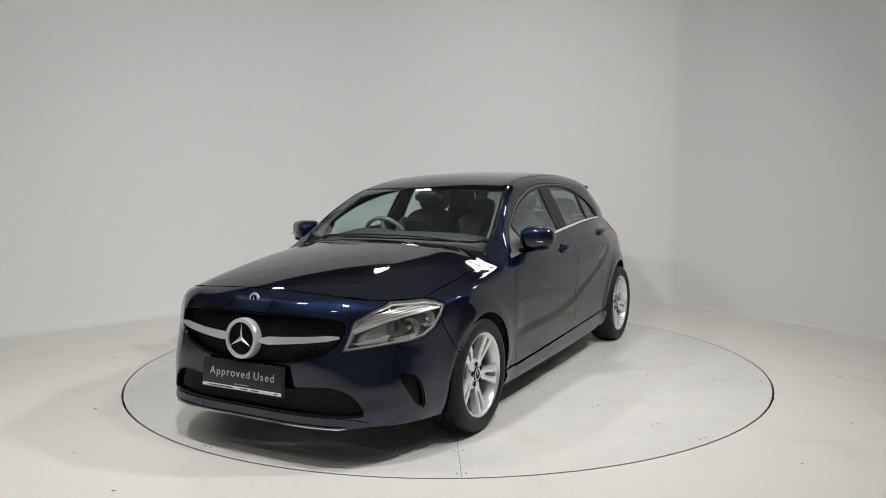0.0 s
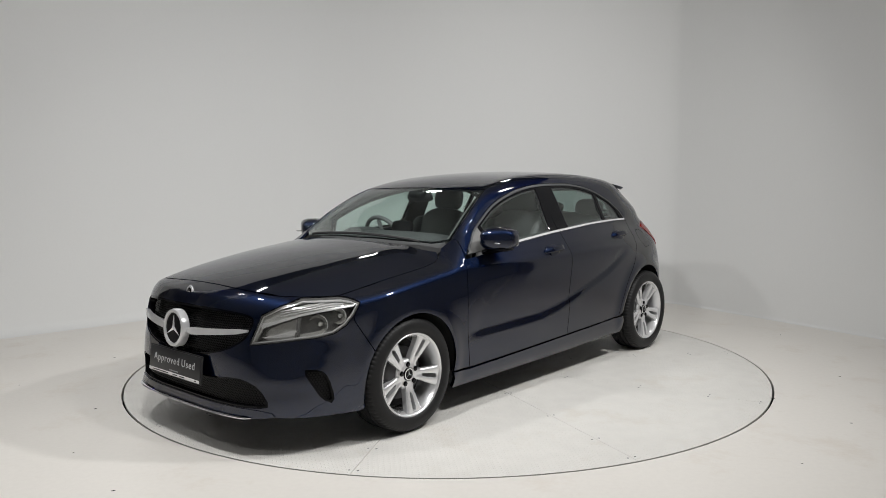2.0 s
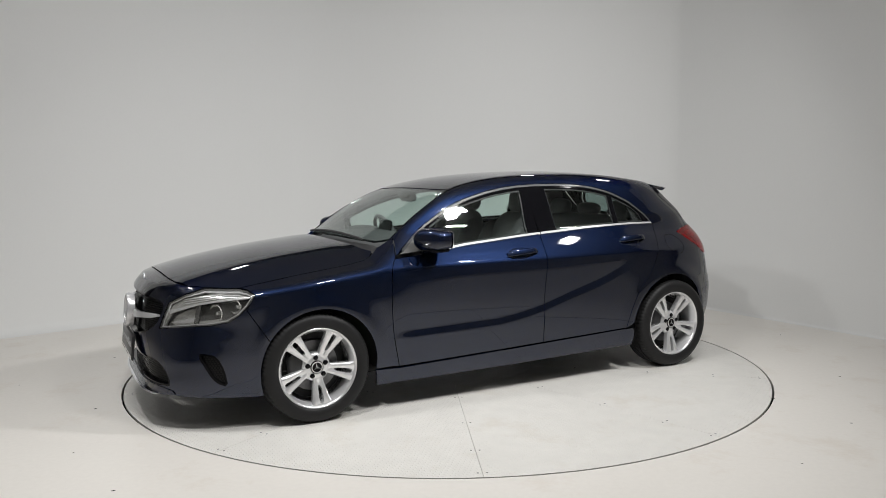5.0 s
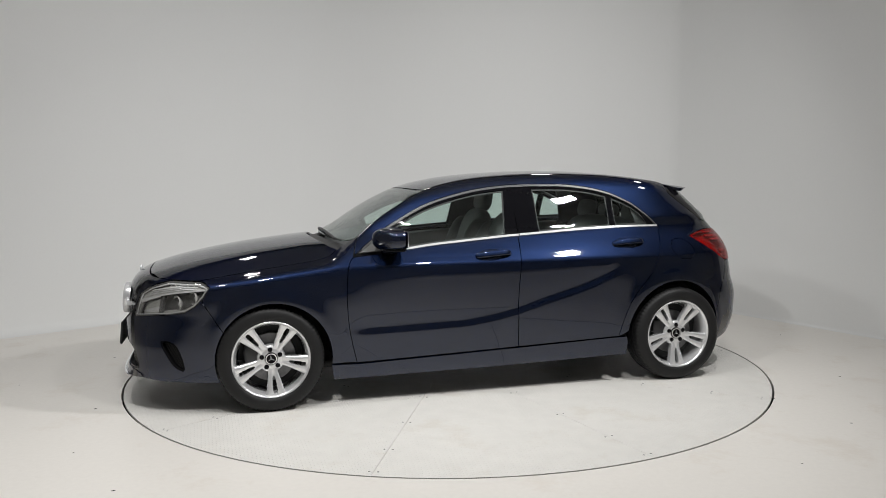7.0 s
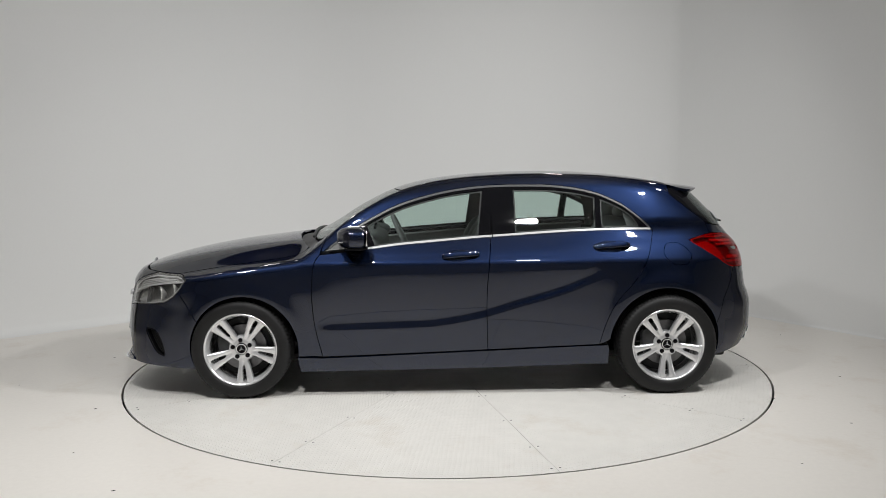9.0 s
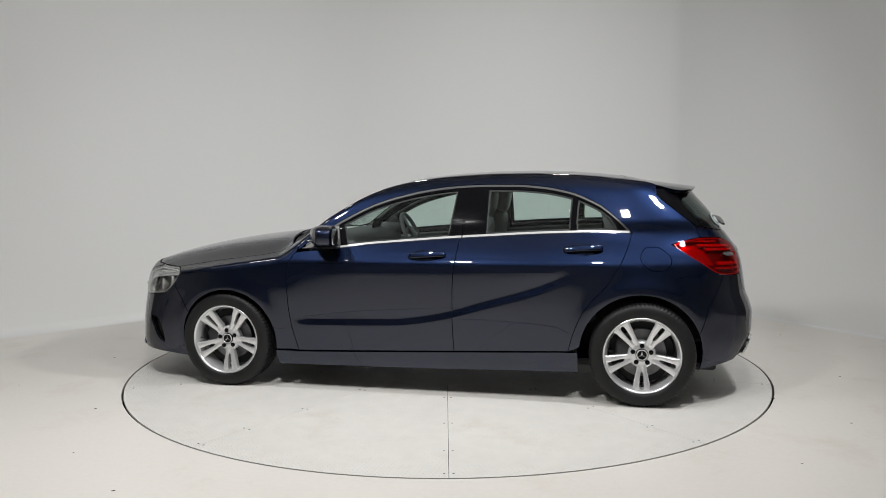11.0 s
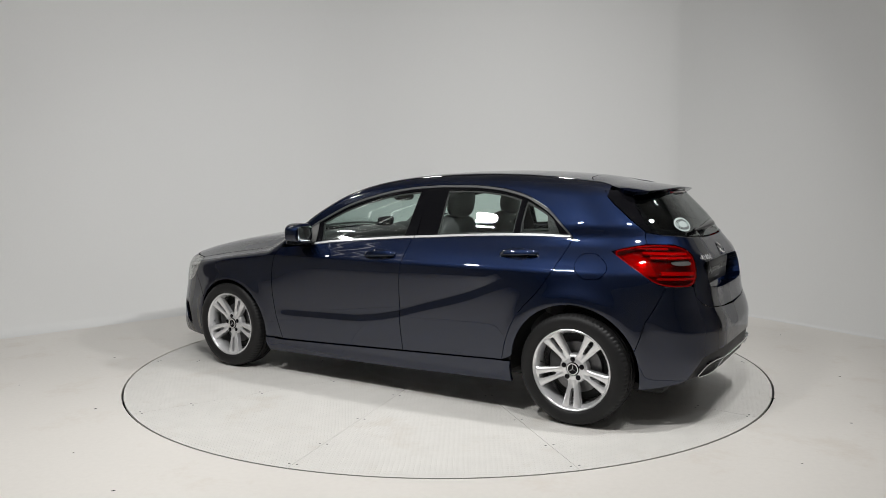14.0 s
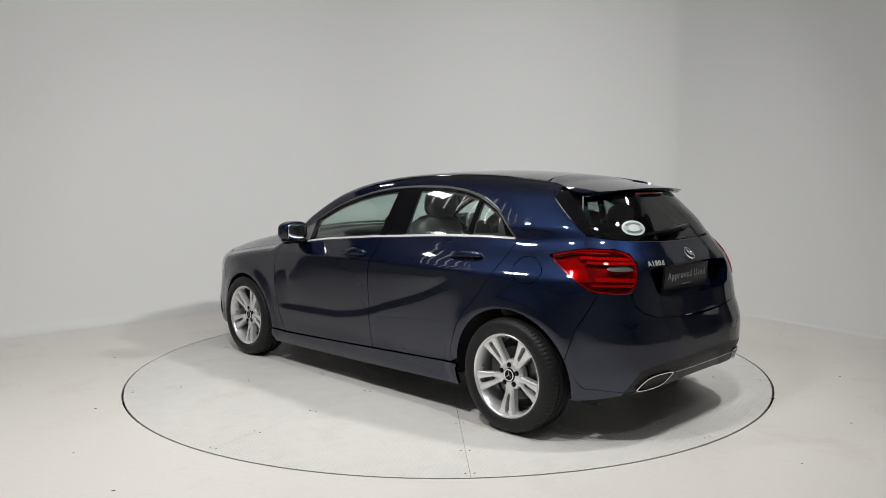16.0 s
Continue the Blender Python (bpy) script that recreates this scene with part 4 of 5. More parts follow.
def headlights():
    for side in (1, -1):
        fix = (lambda d: d) if side > 0 else mirrored
        flat = (lambda d: d) if side > 0 else (lambda d: (d[0] * np.array((1, -1, 1)), [f[::-1] for f in d[1]]))
        lamp = car_part("headlight", fix(sheet(LAMP, [], on_belt, 0.03, 0.001, 0.006, -0.055)), LAMP_HOUSING, "halogen headlight behind a clear lens")
        wall = np.array(LAMP)
        part("bezel", fix(sheet(wall, [shrunk(dense(wall, 0.02), 0.010)], on_belt, 0.02, 0.002, 0.055, -0.006)), LAMP_CASE, lamp, "grey lamp bezel")
        # upper bright band: daytime light and indicator
        band = [(0.795, 0.690), (0.70, 0.738), (0.574, 0.772), (0.47, 0.781), (0.404, 0.779), (0.35, 0.764), (0.335, 0.750), (0.42, 0.742), (0.52, 0.728), (0.62, 0.708), (0.72, 0.674), (0.78, 0.645), (0.818, 0.575), (0.832, 0.572), (0.812, 0.645)]
        part("indicator_band", fix(sheet(band, [], on_belt, 0.015, 0.001, 0.01, -0.022)), LAMP_GREY, lamp, "bright faceted indicator band")
        for off in (-0.013, 0.0, 0.012):
            run = [(t, 0.765 + off - 0.20 * max(0.0, t - 0.47)) for t in np.linspace(0.40, 0.70, 9)]
            rib = [(t, z - 0.0022) for t, z in run] + [(t, z + 0.0022) for t, z in run[::-1]]
            part("facet", fix(sheet(rib, [], on_belt, 0.02, 0.0, 0.006, -0.017)), SATIN, lamp)
        part("bright_edge", fix(sheet(shrunk(dense(wall, 0.02), 0.008), [shrunk(dense(wall, 0.02), 0.0135)], on_belt, 0.02, 0.0, 0.006, -0.010)), SATIN, lamp, "bright edge round the lamp")
        chamber = [(0.778, 0.606), (0.635, 0.614), (0.618, 0.692), (0.70, 0.668), (0.757, 0.642)]
        part("inner_reflector", fix(sheet(chamber, [], on_belt, 0.012, 0.0, 0.004, lambda q: -0.050 + 0.16 * (0.69 - q[:, 1]) * (q[:, 1] < 0.65))), LAMP_GREY, lamp, "angular bright reflector")
        blade = [(0.782, 0.594), (0.70, 0.597), (0.640, 0.605), (0.622, 0.634), (0.648, 0.632), (0.70, 0.618), (0.76, 0.606)]
        part("reflector_blade", fix(sheet(blade, [], on_belt, 0.012, 0.0, 0.004, lambda q: -0.030 + 0.4 * (q[:, 1] - 0.60))), SATIN, lamp, "bright slanted blade")
        post = [(0.622, 0.700), (0.600, 0.704), (0.606, 0.650), (0.612, 0.598), (0.636, 0.598), (0.628, 0.650)]
        part("divider", fix(sheet(post, [], on_belt, 0.012, 0.0, 0.02, -0.020)), LAMP_CASE, lamp, "grey divider between the reflectors")
        shelf = [(0.80, 0.668), (0.72, 0.683), (0.62, 0.712), (0.52, 0.732), (0.42, 0.745), (0.345, 0.750), (0.352, 0.738), (0.42, 0.733), (0.52, 0.720), (0.62, 0.700), (0.72, 0.668), (0.785, 0.645)]
        part("band_edge", fix(sheet(shelf, [], on_belt, 0.012, 0.0, 0.012, -0.016)), SATIN, lamp, "bright lower edge of the band")
        for s, z, r, d in ((0.525, 0.655, 0.050, 0.040), (0.425, 0.690, 0.040, 0.034)):
            p = on_belt(np.array([(s, z)]))[0]
            m = Matrix.Translation(Vector(p) - Vector(gradient(p[None])[0]) * 0.033) @ Vector((0.90, 0.43, 0.02)).to_track_quat("X", "Z").to_matrix().to_4x4()
            bowl = [(0.008, -d), (r * 0.45, -d * 0.86), (r * 0.75, -d * 0.5), (r * 0.95, -0.010), (r, 0.0), (r * 1.02, -0.005)]
            part("reflector", flat(moved(lathe(bowl, 32, "x"), m)), LAMP_GREY, lamp, "round bright reflector bowl")
            part("bulb_cap", flat(moved(lathe([(0.0005, 0.0), (0.009, -0.002), (0.012, -0.012), (0.011, -0.04)], 16, "x"), m @ Matrix.Translation((-0.008, 0, 0)))), SATIN, lamp)
        web = [(0.80, 0.60), (0.76, 0.585), (0.63, 0.592), (0.54, 0.600), (0.47, 0.615), (0.50, 0.625), (0.62, 0.610), (0.74, 0.602)]
        part("lower_bezel", fix(sheet(web, [], on_belt, 0.02, 0.0, 0.01, -0.035)), LAMP_GREY, lamp, "bright lower lamp frame")
        lens = part("lens", fix(sheet(LAMP, [], on_belt, 0.025, 0.002, 0.003, 0.0)), LENS, lamp, "clear lamp lens")
        lens.visible_shadow = False


def rear_end():
    tail_low = [(-3.278, 0.785), (-3.285, 0.73), (-3.33, 0.685), (-3.398, 0.658), (-3.56, 0.641), (SR, 0.636)]
    half = WINDOW_LOW[::-1][:-1] + [(-3.100, 1.070), (-3.095, 1.03)] + TAIL[2:8] + tail_low[1:]
    recess = rounded(whole([(SR, 0.916), (-3.48, 0.910), (-3.378, 0.902), (-3.40, 0.82), (-3.43, 0.752), (-3.58, 0.740), (SR, 0.737)], SR), 1)
    tailgate = car_part("tailgate", sheet(whole(half, SR), [recess], on_belt, 0.024, 0.0018), PAINT, "tailgate")
    part("plate_recess", sheet(recess, [], on_belt, 0.03, -0.01, 0.01, -0.088), PAINT, tailgate, "recess for the plate")
    part("recess_edge", sheet(shrunk(recess, -0.001), [shrunk(recess, 0.005)], on_belt, 0.02, 0.0, 0.09, 0.0), PAINT, tailgate)
    glass_half = [(SR, 1.030), (-3.60, 1.033), (-3.378, 1.043), (-3.185, 1.062), (-3.145, 1.075), (-3.120, 1.118), (-3.098, 1.206), (-3.112, 1.275), (-3.30, 1.290), (SR, 1.296)]
    pane = part("rear_window", sheet(whole(glass_half, SR), [], on_belt, 0.035, 0.001, 0.004, -0.003), REAR_PANE, tailgate, "tinted rear window")
    pane.visible_shadow = False
    rim = whole(glass_half, SR)
    part("window_edge", sheet(rim, [shrunk(dense(rim, 0.02), 0.03)], on_belt, 0.02, 0.001, 0.002, -0.009), GLOSS_BLACK, tailgate, "black printed edge of the rear window")
    fin = [(-3.095, 1.302), (-3.108, 1.283), (-3.094, 1.206), (-3.116, 1.118), (-3.141, 1.071), (-3.106, 1.074), (-3.056, 1.118), (-2.989, 1.191), (-2.916, 1.264), (-2.895, 1.302)]
    pair("side_fin", sheet(fin, [], on_belt, 0.025, 0.0008, 0.014, 0.0), GLOSS_BLACK, "gloss black fin beside the rear window")
    # spoiler
    lip_half = [(-2.568, 0.0), (-2.578, 0.16), (-2.603, 0.32), (-2.660, 0.447), (-2.725, 0.456), (-2.785, 0.470), (-2.88, 0.515), (-2.94, 0.510), (-2.995, 0.45), (-3.032, 0.35), (-3.052, 0.20), (-3.06, 0.0)]

    def on_spoiler(q):
        p = on_top(q)
        free = TOP(q[:, 0]) - CROWN(q[:, 0]) * q[:, 1] ** 2 - 0.012 + 0.004 * step(-2.80, -3.05, q[:, 0]) - 0.10 * np.clip(np.abs(q[:, 1]) - 0.44, 0, 1) * step(-2.7, -2.9, q[:, 0])
        w = step(-2.58, -2.75, q[:, 0]) * 1.0
        p[:, 2] = p[:, 2] * (1 - w) + free * w
        return p
    data = sheet(whole_top(lip_half), [], on_spoiler, 0.02, 0.0015, 0.03)
    part("spoiler", (data[0], data[1]), PAINT, tailgate, "roof spoiler over the rear window")
    bm = bar((0.012, 0.30, 0.012), 0.003)
    bmesh.ops.transform(bm, matrix=pose(-3.030, 0, 1.283, 0, -20, 0), verts=bm.verts)
    part("brake_light", bm, RED, tailgate, "high red brake light strip")
    # lamps
    for side in (1, -1):
        fix = (lambda d: d) if side > 0 else mirrored
        shape = rounded(TAIL, 1)
        lamp = car_part("tail_light", fix(sheet(shape, [], on_belt, 0.022, 0.003, 0.01, -0.030)), LAMP_HOUSING, "glossy red tail light")
        part("lamp_wall", fix(sheet(shape, [shrunk(dense(shape, 0.02), 0.009)], on_belt, 0.02, 0.001, 0.03, -0.004)), RED, lamp, "dark red lamp edge")
        for s0, s1, z0, z1, h in ((-3.06, -3.300, 0.976, 0.966, 0.014), (-3.09, -3.318, 0.950, 0.944, 0.012), (-3.12, -3.31, 0.872, 0.862, 0.020), (-3.10, -3.30, 0.838, 0.830, 0.012), (-3.00, -3.20, 0.996, 0.992, 0.007)):
            strip = [(s0, z0), (s1, z1), (s1, z1 - h), (s0, z0 - h)]
            part("light_bar", fix(sheet(strip, [], on_belt, 0.008, 0.0, 0.012, -0.010)), LETTER, lamp, "bright light bar")
        dark = [(-2.95, 0.955), (-3.04, 0.97), (-3.08, 0.93), (-3.10, 0.85), (-3.05, 0.85), (-2.99, 0.905)]
        part("lamp_shade", fix(sheet(dark, [], on_belt, 0.02, 0.0, 0.006, -0.020)), RED, lamp, "dark red lamp field")
        clear = rounded([(-3.175, 0.912), (-3.20, 0.918), (-3.285, 0.918), (-3.296, 0.906), (-3.290, 0.897), (-3.22, 0.896), (-3.185, 0.900)], 1)
        lens = part("lens", fix(sheet(shape, [clear], on_belt, 0.02, 0.0022, 0.003, 0.004)), RED_LENS, lamp, "red lens")
        lens.visible_shadow = False
        part("clear_segment", fix(sheet(clear, [], on_belt, 0.015, 0.0, 0.01, -0.004)), LAMP_CASE, lamp, "clear reversing light segment")
    # bumper, valance, exhaust trims
    arc = arch(-2.69, 0.315, 0.362, 160, 197, 10)
    low = [(-3.02, 0.222), (-3.115, 0.236), (-3.234, 0.262), (-3.268, 0.325), (-3.305, 0.392), (-3.36, 0.412), (-3.444, 0.424), (-3.60, 0.428), (SR, 0.430)]
    half = [(SR, 0.628)] + tail_low[::-1][1:] + TAIL[8:9] + BUMPER_SEAM_R + arc + low
    bumper = car_part("rear_bumper", sheet(whole([(a, b - 0.001) for a, b in half], SR), [], on_belt, 0.026, 0.0018), PAINT, "rear bumper")
    valance = whole([(SR, 0.429)] + [(a, b - 0.001) for a, b in low[::-1][1:-2]] + [(-3.29, 0.278), (-3.43, 0.290), (-3.60, 0.298), (SR, 0.300)], SR)
    part("valance", sheet(valance, [], on_belt, 0.025, 0.001, 0.02, -0.010), PLASTIC, bumper, "black rear valance")
    run = on_belt(np.array([(q, 0.362) for q in np.linspace(SR - 0.28, SR + 0.28, 25)]))
    part("valance_strip", tube(run + gradient(run) * 0.002, 0.0038, 8), CHROME, bumper, "bright strip across the valance")
    tip = rounded([(-3.285, 0.283), (-3.318, 0.330), (-3.352, 0.360), (-3.42, 0.372), (-3.50, 0.368), (-3.465, 0.335), (-3.430, 0.303), (-3.36, 0.288)], 1)
    pair("exhaust_trim", sheet(tip, [shrunk(tip, 0.0042)], on_belt, 0.012, 0.0, 0.03, 0.006), CHROME, "chrome exhaust trim", None)
    pair("exhaust_opening", sheet(shrunk(tip, 0.006), [], on_belt, 0.02, 0.0, 0.004, -0.014), DARK, "dark exhaust opening")
    # emblem, model letters, plate, wiper, sticker
    p = on_belt(np.array([(SR, 0.952)]))[0]
    m = Matrix.Translation(p) @ Vector(gradient(p[None])[0]).to_track_quat("X", "Z").to_matrix().to_4x4()
    part("emblem_ring", moved(lathe([(0.034, 0.0), (0.0355, 0.006), (0.038, 0.006), (0.0395, 0.0)], 40, "x", True), m), CHROME, tailgate, "chrome emblem ring")
    part("emblem_arms", moved(tri_star(0.038, 0.006, 0.008), m @ Matrix.Translation((0.002, 0, 0))), CHROME, tailgate, "three chrome arms")
    p = on_belt(np.array([(-3.444, 0.924)]))[0]
    n = Vector(gradient(p[None])[0])
    up = (Vector((0, 0, 1)) - n * n.z).normalized()
    right = up.cross(n)
    m = Matrix.Translation(Vector(p) + n * 0.002) @ Matrix((right, up, n)).transposed().to_4x4()
    lettering("model_lettering", "A180d", 0.042, SATIN, tailgate, m, "chrome model lettering", 0.0015, 1.25)
    plate_at = Matrix.Translation((-3.272, 0, 0.826)) @ Matrix.Rotation(radians(180), 4, "Z") @ Matrix.Rotation(radians(4), 4, "Y")
    show_plate(tailgate, plate_at, 0.48, 0.135, False)
    path = on_belt(np.array([(-3.44, 1.060), (-3.58, 1.064), (-3.70, 1.067), (-3.80, 1.073), (-3.90, 1.085)]))
    path = path + gradient(path) * 0.022
    part("rear_wiper", tube(path, [0.006, 0.011, 0.017, 0.022, 0.013], 8, 1.6), GLOSS_BLACK, tailgate, "black rear wiper")
    for rx, rz, mat, lift, name in ((0.085, 0.038, STICKER_EDGE, 0.003, "sticker"), (0.074, 0.030, STICKER, 0.0036, "sticker_field"), (0.040, 0.018, STICKER_EDGE, 0.0042, "sticker_eye")):
        oval = [(STICK[0] + rx * math.cos(a), STICK[1] + rz * math.sin(a)) for a in np.linspace(0, 2 * math.pi, 33)[:-1]]
        part(name, sheet(oval, [], on_belt, 0.02, 0.0, 0.0006, lift), mat, pane, "oval white dealer sticker" if name == "sticker" else "")
    for k, z in ((9, 0.022), (9, -0.022)):
        for i in range(k):
            a = STICK[0] + 0.050 * (i - 4) / 4
            zz = STICK[1] + z * math.sqrt(max(0.1, 1 - ((a - STICK[0]) / 0.068) ** 2))
            part("print_bar", sheet([(a - 0.004, zz - 0.005), (a + 0.004, zz - 0.005), (a + 0.004, zz + 0.005), (a - 0.004, zz + 0.005)], [], on_belt, 0.02, 0.0, 0.0005, 0.0042), PLATE, pane)


def side_fittings():
    for side in (1, -1):
        flip = np.array((1, side, 1))
        fix = lambda d: d if side > 0 else (d[0] * flip, [f[::-1] for f in d[1]])
        # mirrors
        shell = soft_box((0.19, 0.205, 0.140), 3.2, 16, 32)
        v = shell[0]
        v[:, 0] *= 1 - 0.5 * np.clip(v[:, 1] / 0.10, -1, 1) * np.clip(v[:, 0] / 0.085, 0, 1)
        v[:, 2] *= 1 - 0.18 * np.clip(v[:, 1] / 0.11, 0, 1)
        v[:, 0] = np.where(v[:, 0] < -0.045, -0.045 + (v[:, 0] + 0.045) * 0.25, v[:, 0])
        body = fix(moved(shell, pose(-0.735, 0.902, 1.012, 0, 0, 6)))
        mirror = car_part("wing_mirror", body, PAINT, "wing mirror with dark blue cap")
        foot = fix(moved(soft_box((0.10, 0.14, 0.035), 3.5), pose(-0.72, 0.855, 0.938, 10, 0, 0)))
        part("mirror_foot", foot, GLOSS_BLACK, mirror, "black mirror foot")
        base = fix(moved(soft_box((0.150, 0.160, 0.030), 3.5), pose(-0.735, 0.892, 0.950, 0, 0, 6)))
        part("mirror_base", base, GLOSS_BLACK, mirror, "black underside of the mirror")
        glassy = fix(moved(soft_box((0.008, 0.165, 0.105), 5), pose(-0.798, 0.902, 1.012, 0, 0, 8)))
        part("mirror_glass", glassy, MIRROR, mirror, "mirror glass")
        rep = fix(moved(soft_box((0.02, 0.12, 0.010), 3), pose(-0.663, 0.915, 0.990, 0, 0, -24)))
        part("indicator", rep, LAMP_GREY, mirror, "slim indicator lens")
        # handles: a cup and a grip
        for s, z in ((-1.385, 0.893), (-2.345, 0.938)):
            p = on_belt(np.array([(s, z)]))[0]
            n = Vector(gradient(p[None])[0])
            m = Matrix.Translation(p) @ Matrix.Rotation(0.7 * math.asin(n.z), 4, "X") @ Matrix.Rotation(radians(4), 4, "Y")
            grip = soft_box((0.240, 0.030, 0.038), 4.5, 12, 28)
            g = grip[0]
            g[:, 1] += 0.020 * (1 - (g[:, 0] / 0.118) ** 4)
            handle = car_part("door_handle", fix(moved(grip, m)), PAINT, "dark blue door handle")
            cup = soft_box((0.165, 0.020, 0.090), 2.4, 12, 28)
            part("handle_cup", fix(moved(cup, m @ Matrix.Translation((0.02, 0.0, -0.006)))), PAINT, handle, "dark cup behind the handle")
    # front wipers on the cowl
    for y0, y1 in ((-0.50, 0.08), (0.0, 0.52)):
        q = np.array([(-0.386 - 0.10 * ((y0 + (y1 - y0) * i / 7) ** 2) * 1.0 - 0.012, y0 + (y1 - y0) * i / 7) for i in range(8)])
        p = on_top(q) + np.array((0, 0, 0.006))
        car_part("wiper", tube(p, [0.009] * 8, 6), PLASTIC, "black windscreen wiper")


# ---- wheels ----
def wheel_master():
    wheel = new("wheel")
    tagged(wheel, "five double-spoke silver alloy wheel with tyre")
    tread, turns = [], 78
    prof = [(0.225, 0.085), (0.232, 0.098), (0.245, 0.106), (0.262, 0.109), (0.280, 0.107), (0.296, 0.100), (0.306, 0.090), (0.3125, 0.078),
            (0.3145, 0.058), (0.3145, 0.042), (0.307, 0.040), (0.307, 0.033), (0.315, 0.031), (0.315, 0.006), (0.307, 0.004), (0.307, -0.004),
            (0.315, -0.006), (0.315, -0.031), (0.307, -0.033), (0.307, -0.040), (0.3145, -0.042), (0.3145, -0.058), (0.3125, -0.078), (0.306, -0.090), (0.290, -0.103), (0.262, -0.108), (0.235, -0.098), (0.225, -0.085)]
    v, f, k = [], [], len(prof)
    cols = turns * 4
    for i in range(cols):
        a = 2 * math.pi * i / cols
        cut = i % 4 == 3
        for j, (r, y) in enumerate(prof):
            if cut and (6 <= j <= 8 or 21 <= j <= 23):
                r -= 0.0045
            v.append((r * math.cos(a), y, r * math.sin(a)))
    for i in range(cols):
        for j in range(k - 1):
            f.append((i * k + j, i * k + j + 1, ((i + 1) % cols) * k + j + 1, ((i + 1) % cols) * k + j))
    part("tyre", (np.array(v), f), RUBBER, wheel, "black tyre with worn tread blocks")
    rim = [(0.150, -0.085), (0.205, -0.092), (0.222, -0.098), (0.214, -0.085), (0.205, 0.02), (0.203, 0.060), (0.214, 0.078), (0.2165, 0.088), (0.222, 0.096), (0.2275, 0.0985), (0.231, 0.096), (0.2315, 0.088), (0.226, 0.080)]
    part("rim", lathe(rim, 72), SILVER, wheel, "silver alloy rim")
    y_at = curve((0.0, 0.04, 0.08, 0.14, 0.20, 0.23), (0.055, 0.058, 0.063, 0.075, 0.086, 0.088))
    # five spokes, each with a slot along its middle
    outline = [(0.030, -0.022), (0.068, -0.0265), (0.10, -0.032), (0.15, -0.0425), (0.19, -0.051), (0.213, -0.061), (0.2205, -0.035), (0.2225, 0.0), (0.2205, 0.035), (0.213, 0.061), (0.19, 0.051), (0.15, 0.0425), (0.10, 0.032), (0.068, 0.0265), (0.030, 0.022)]
    slot = rounded([(0.106, -0.0085), (0.150, -0.0115), (0.203, -0.0140), (0.208, 0.0), (0.203, 0.0140), (0.150, 0.0115), (0.106, 0.0085)], 1)

    edge_at = curve([p[0] for p in outline[:6]], [-p[1] for p in outline[:6]])

    def on_spoke(q):
        # twin ridges: a valley along the middle and chamfered flanks
        u = np.clip(np.abs(q[:, 1]) / edge_at(np.clip(q[:, 0], 0.03, 0.213)), 0, 1)
        out = step(0.06, 0.10, q[:, 0]) * step(0.222, 0.205, q[:, 0])
        flank = 0.008 * np.clip((u - 0.76) / 0.24, 0, 1) ** 1.4 * out
        valley = 0.007 * np.clip(1 - u / 0.42, 0, 1) * out
        return np.stack([q[:, 1], y_at(q[:, 0]) - flank - valley, -q[:, 0]], -1)
    spoke = spoke_sheet(outline, slot, on_spoke)
    me = mesh_of("spoke", *spoke[:2], SILVER)
    me.set_sharp_from_angle(angle=radians(35))
    for i in range(5):
        ob = new("spoke", me)
        ob.parent, ob.matrix_basis = wheel, Matrix.Rotation(radians(72 * i), 4, "Y")
    part("hub", lathe([(0.0005, 0.050), (0.036, 0.052), (0.040, 0.062), (0.066, 0.060), (0.078, 0.054), (0.084, 0.044), (0.085, 0.01)], 48), SILVER, wheel, "silver wheel hub")
    part("hub_cap", lathe([(0.0005, 0.067), (0.026, 0.0665), (0.030, 0.0675), (0.035, 0.066), (0.0375, 0.055)], 36), GLOSS_BLACK, wheel, "dark hub cap")
    ring = lathe([(0.0265, 0.066), (0.028, 0.0685), (0.0325, 0.0685), (0.034, 0.066)], 36, "y", True)
    turn = Matrix.Rotation(radians(90), 4, "Z")
    arms = tri_star(0.027, 0.0045, 0.004)
    arms = moved(arms, Matrix.Translation((0, 0.066, 0)) @ turn)
    part("hub_emblem", joined(ring, arms), CHROME, wheel, "chrome ring and arms on the hub cap")
    # flat black discs paint the shade of the recessed wheel bolt holes
    bolt_hole_shade = mesh_of("bolt_hole_shade", *joined(lathe([(0.0005, 0.0), (0.0138, 0.0), (0.0145, -0.003)], 16)), GLOSS_BLACK)
    for i in range(5):
        a = radians(36 + 72 * i)
        ob = new("bolt_hole_shade", bolt_hole_shade)
        ob.parent, ob.matrix_basis = wheel, pose(0.0555 * math.sin(a), 0.0668, -0.0555 * math.cos(a))
    part("brake_disc", lathe([(0.05, 0.0), (0.145, 0.0), (0.147, -0.022), (0.05, -0.022)], 56), STEEL, wheel, "steel brake disc")
    cal = soft_box((0.10, 0.06, 0.15), 3.5)
    part("caliper", moved(cal, pose(0.105, 0.012, 0.02)), DARKSTEEL, wheel, "dark brake caliper")
    # black disc puts the shade behind the spokes into colour
    part("spoke_gap_shade", lathe([(0.0005, -0.03), (0.19, -0.03), (0.20, -0.08)], 40), DARK, wheel, "dark disc that stands for the shade behind the spokes")
    part("valve", moved(lathe([(0.0005, 0.03), (0.003, 0.03), (0.004, 0.0)], 8), pose(0.196, 0.06, 0.02, 0, 0, 60)), PLASTIC, wheel, "tyre valve")
    return wheel


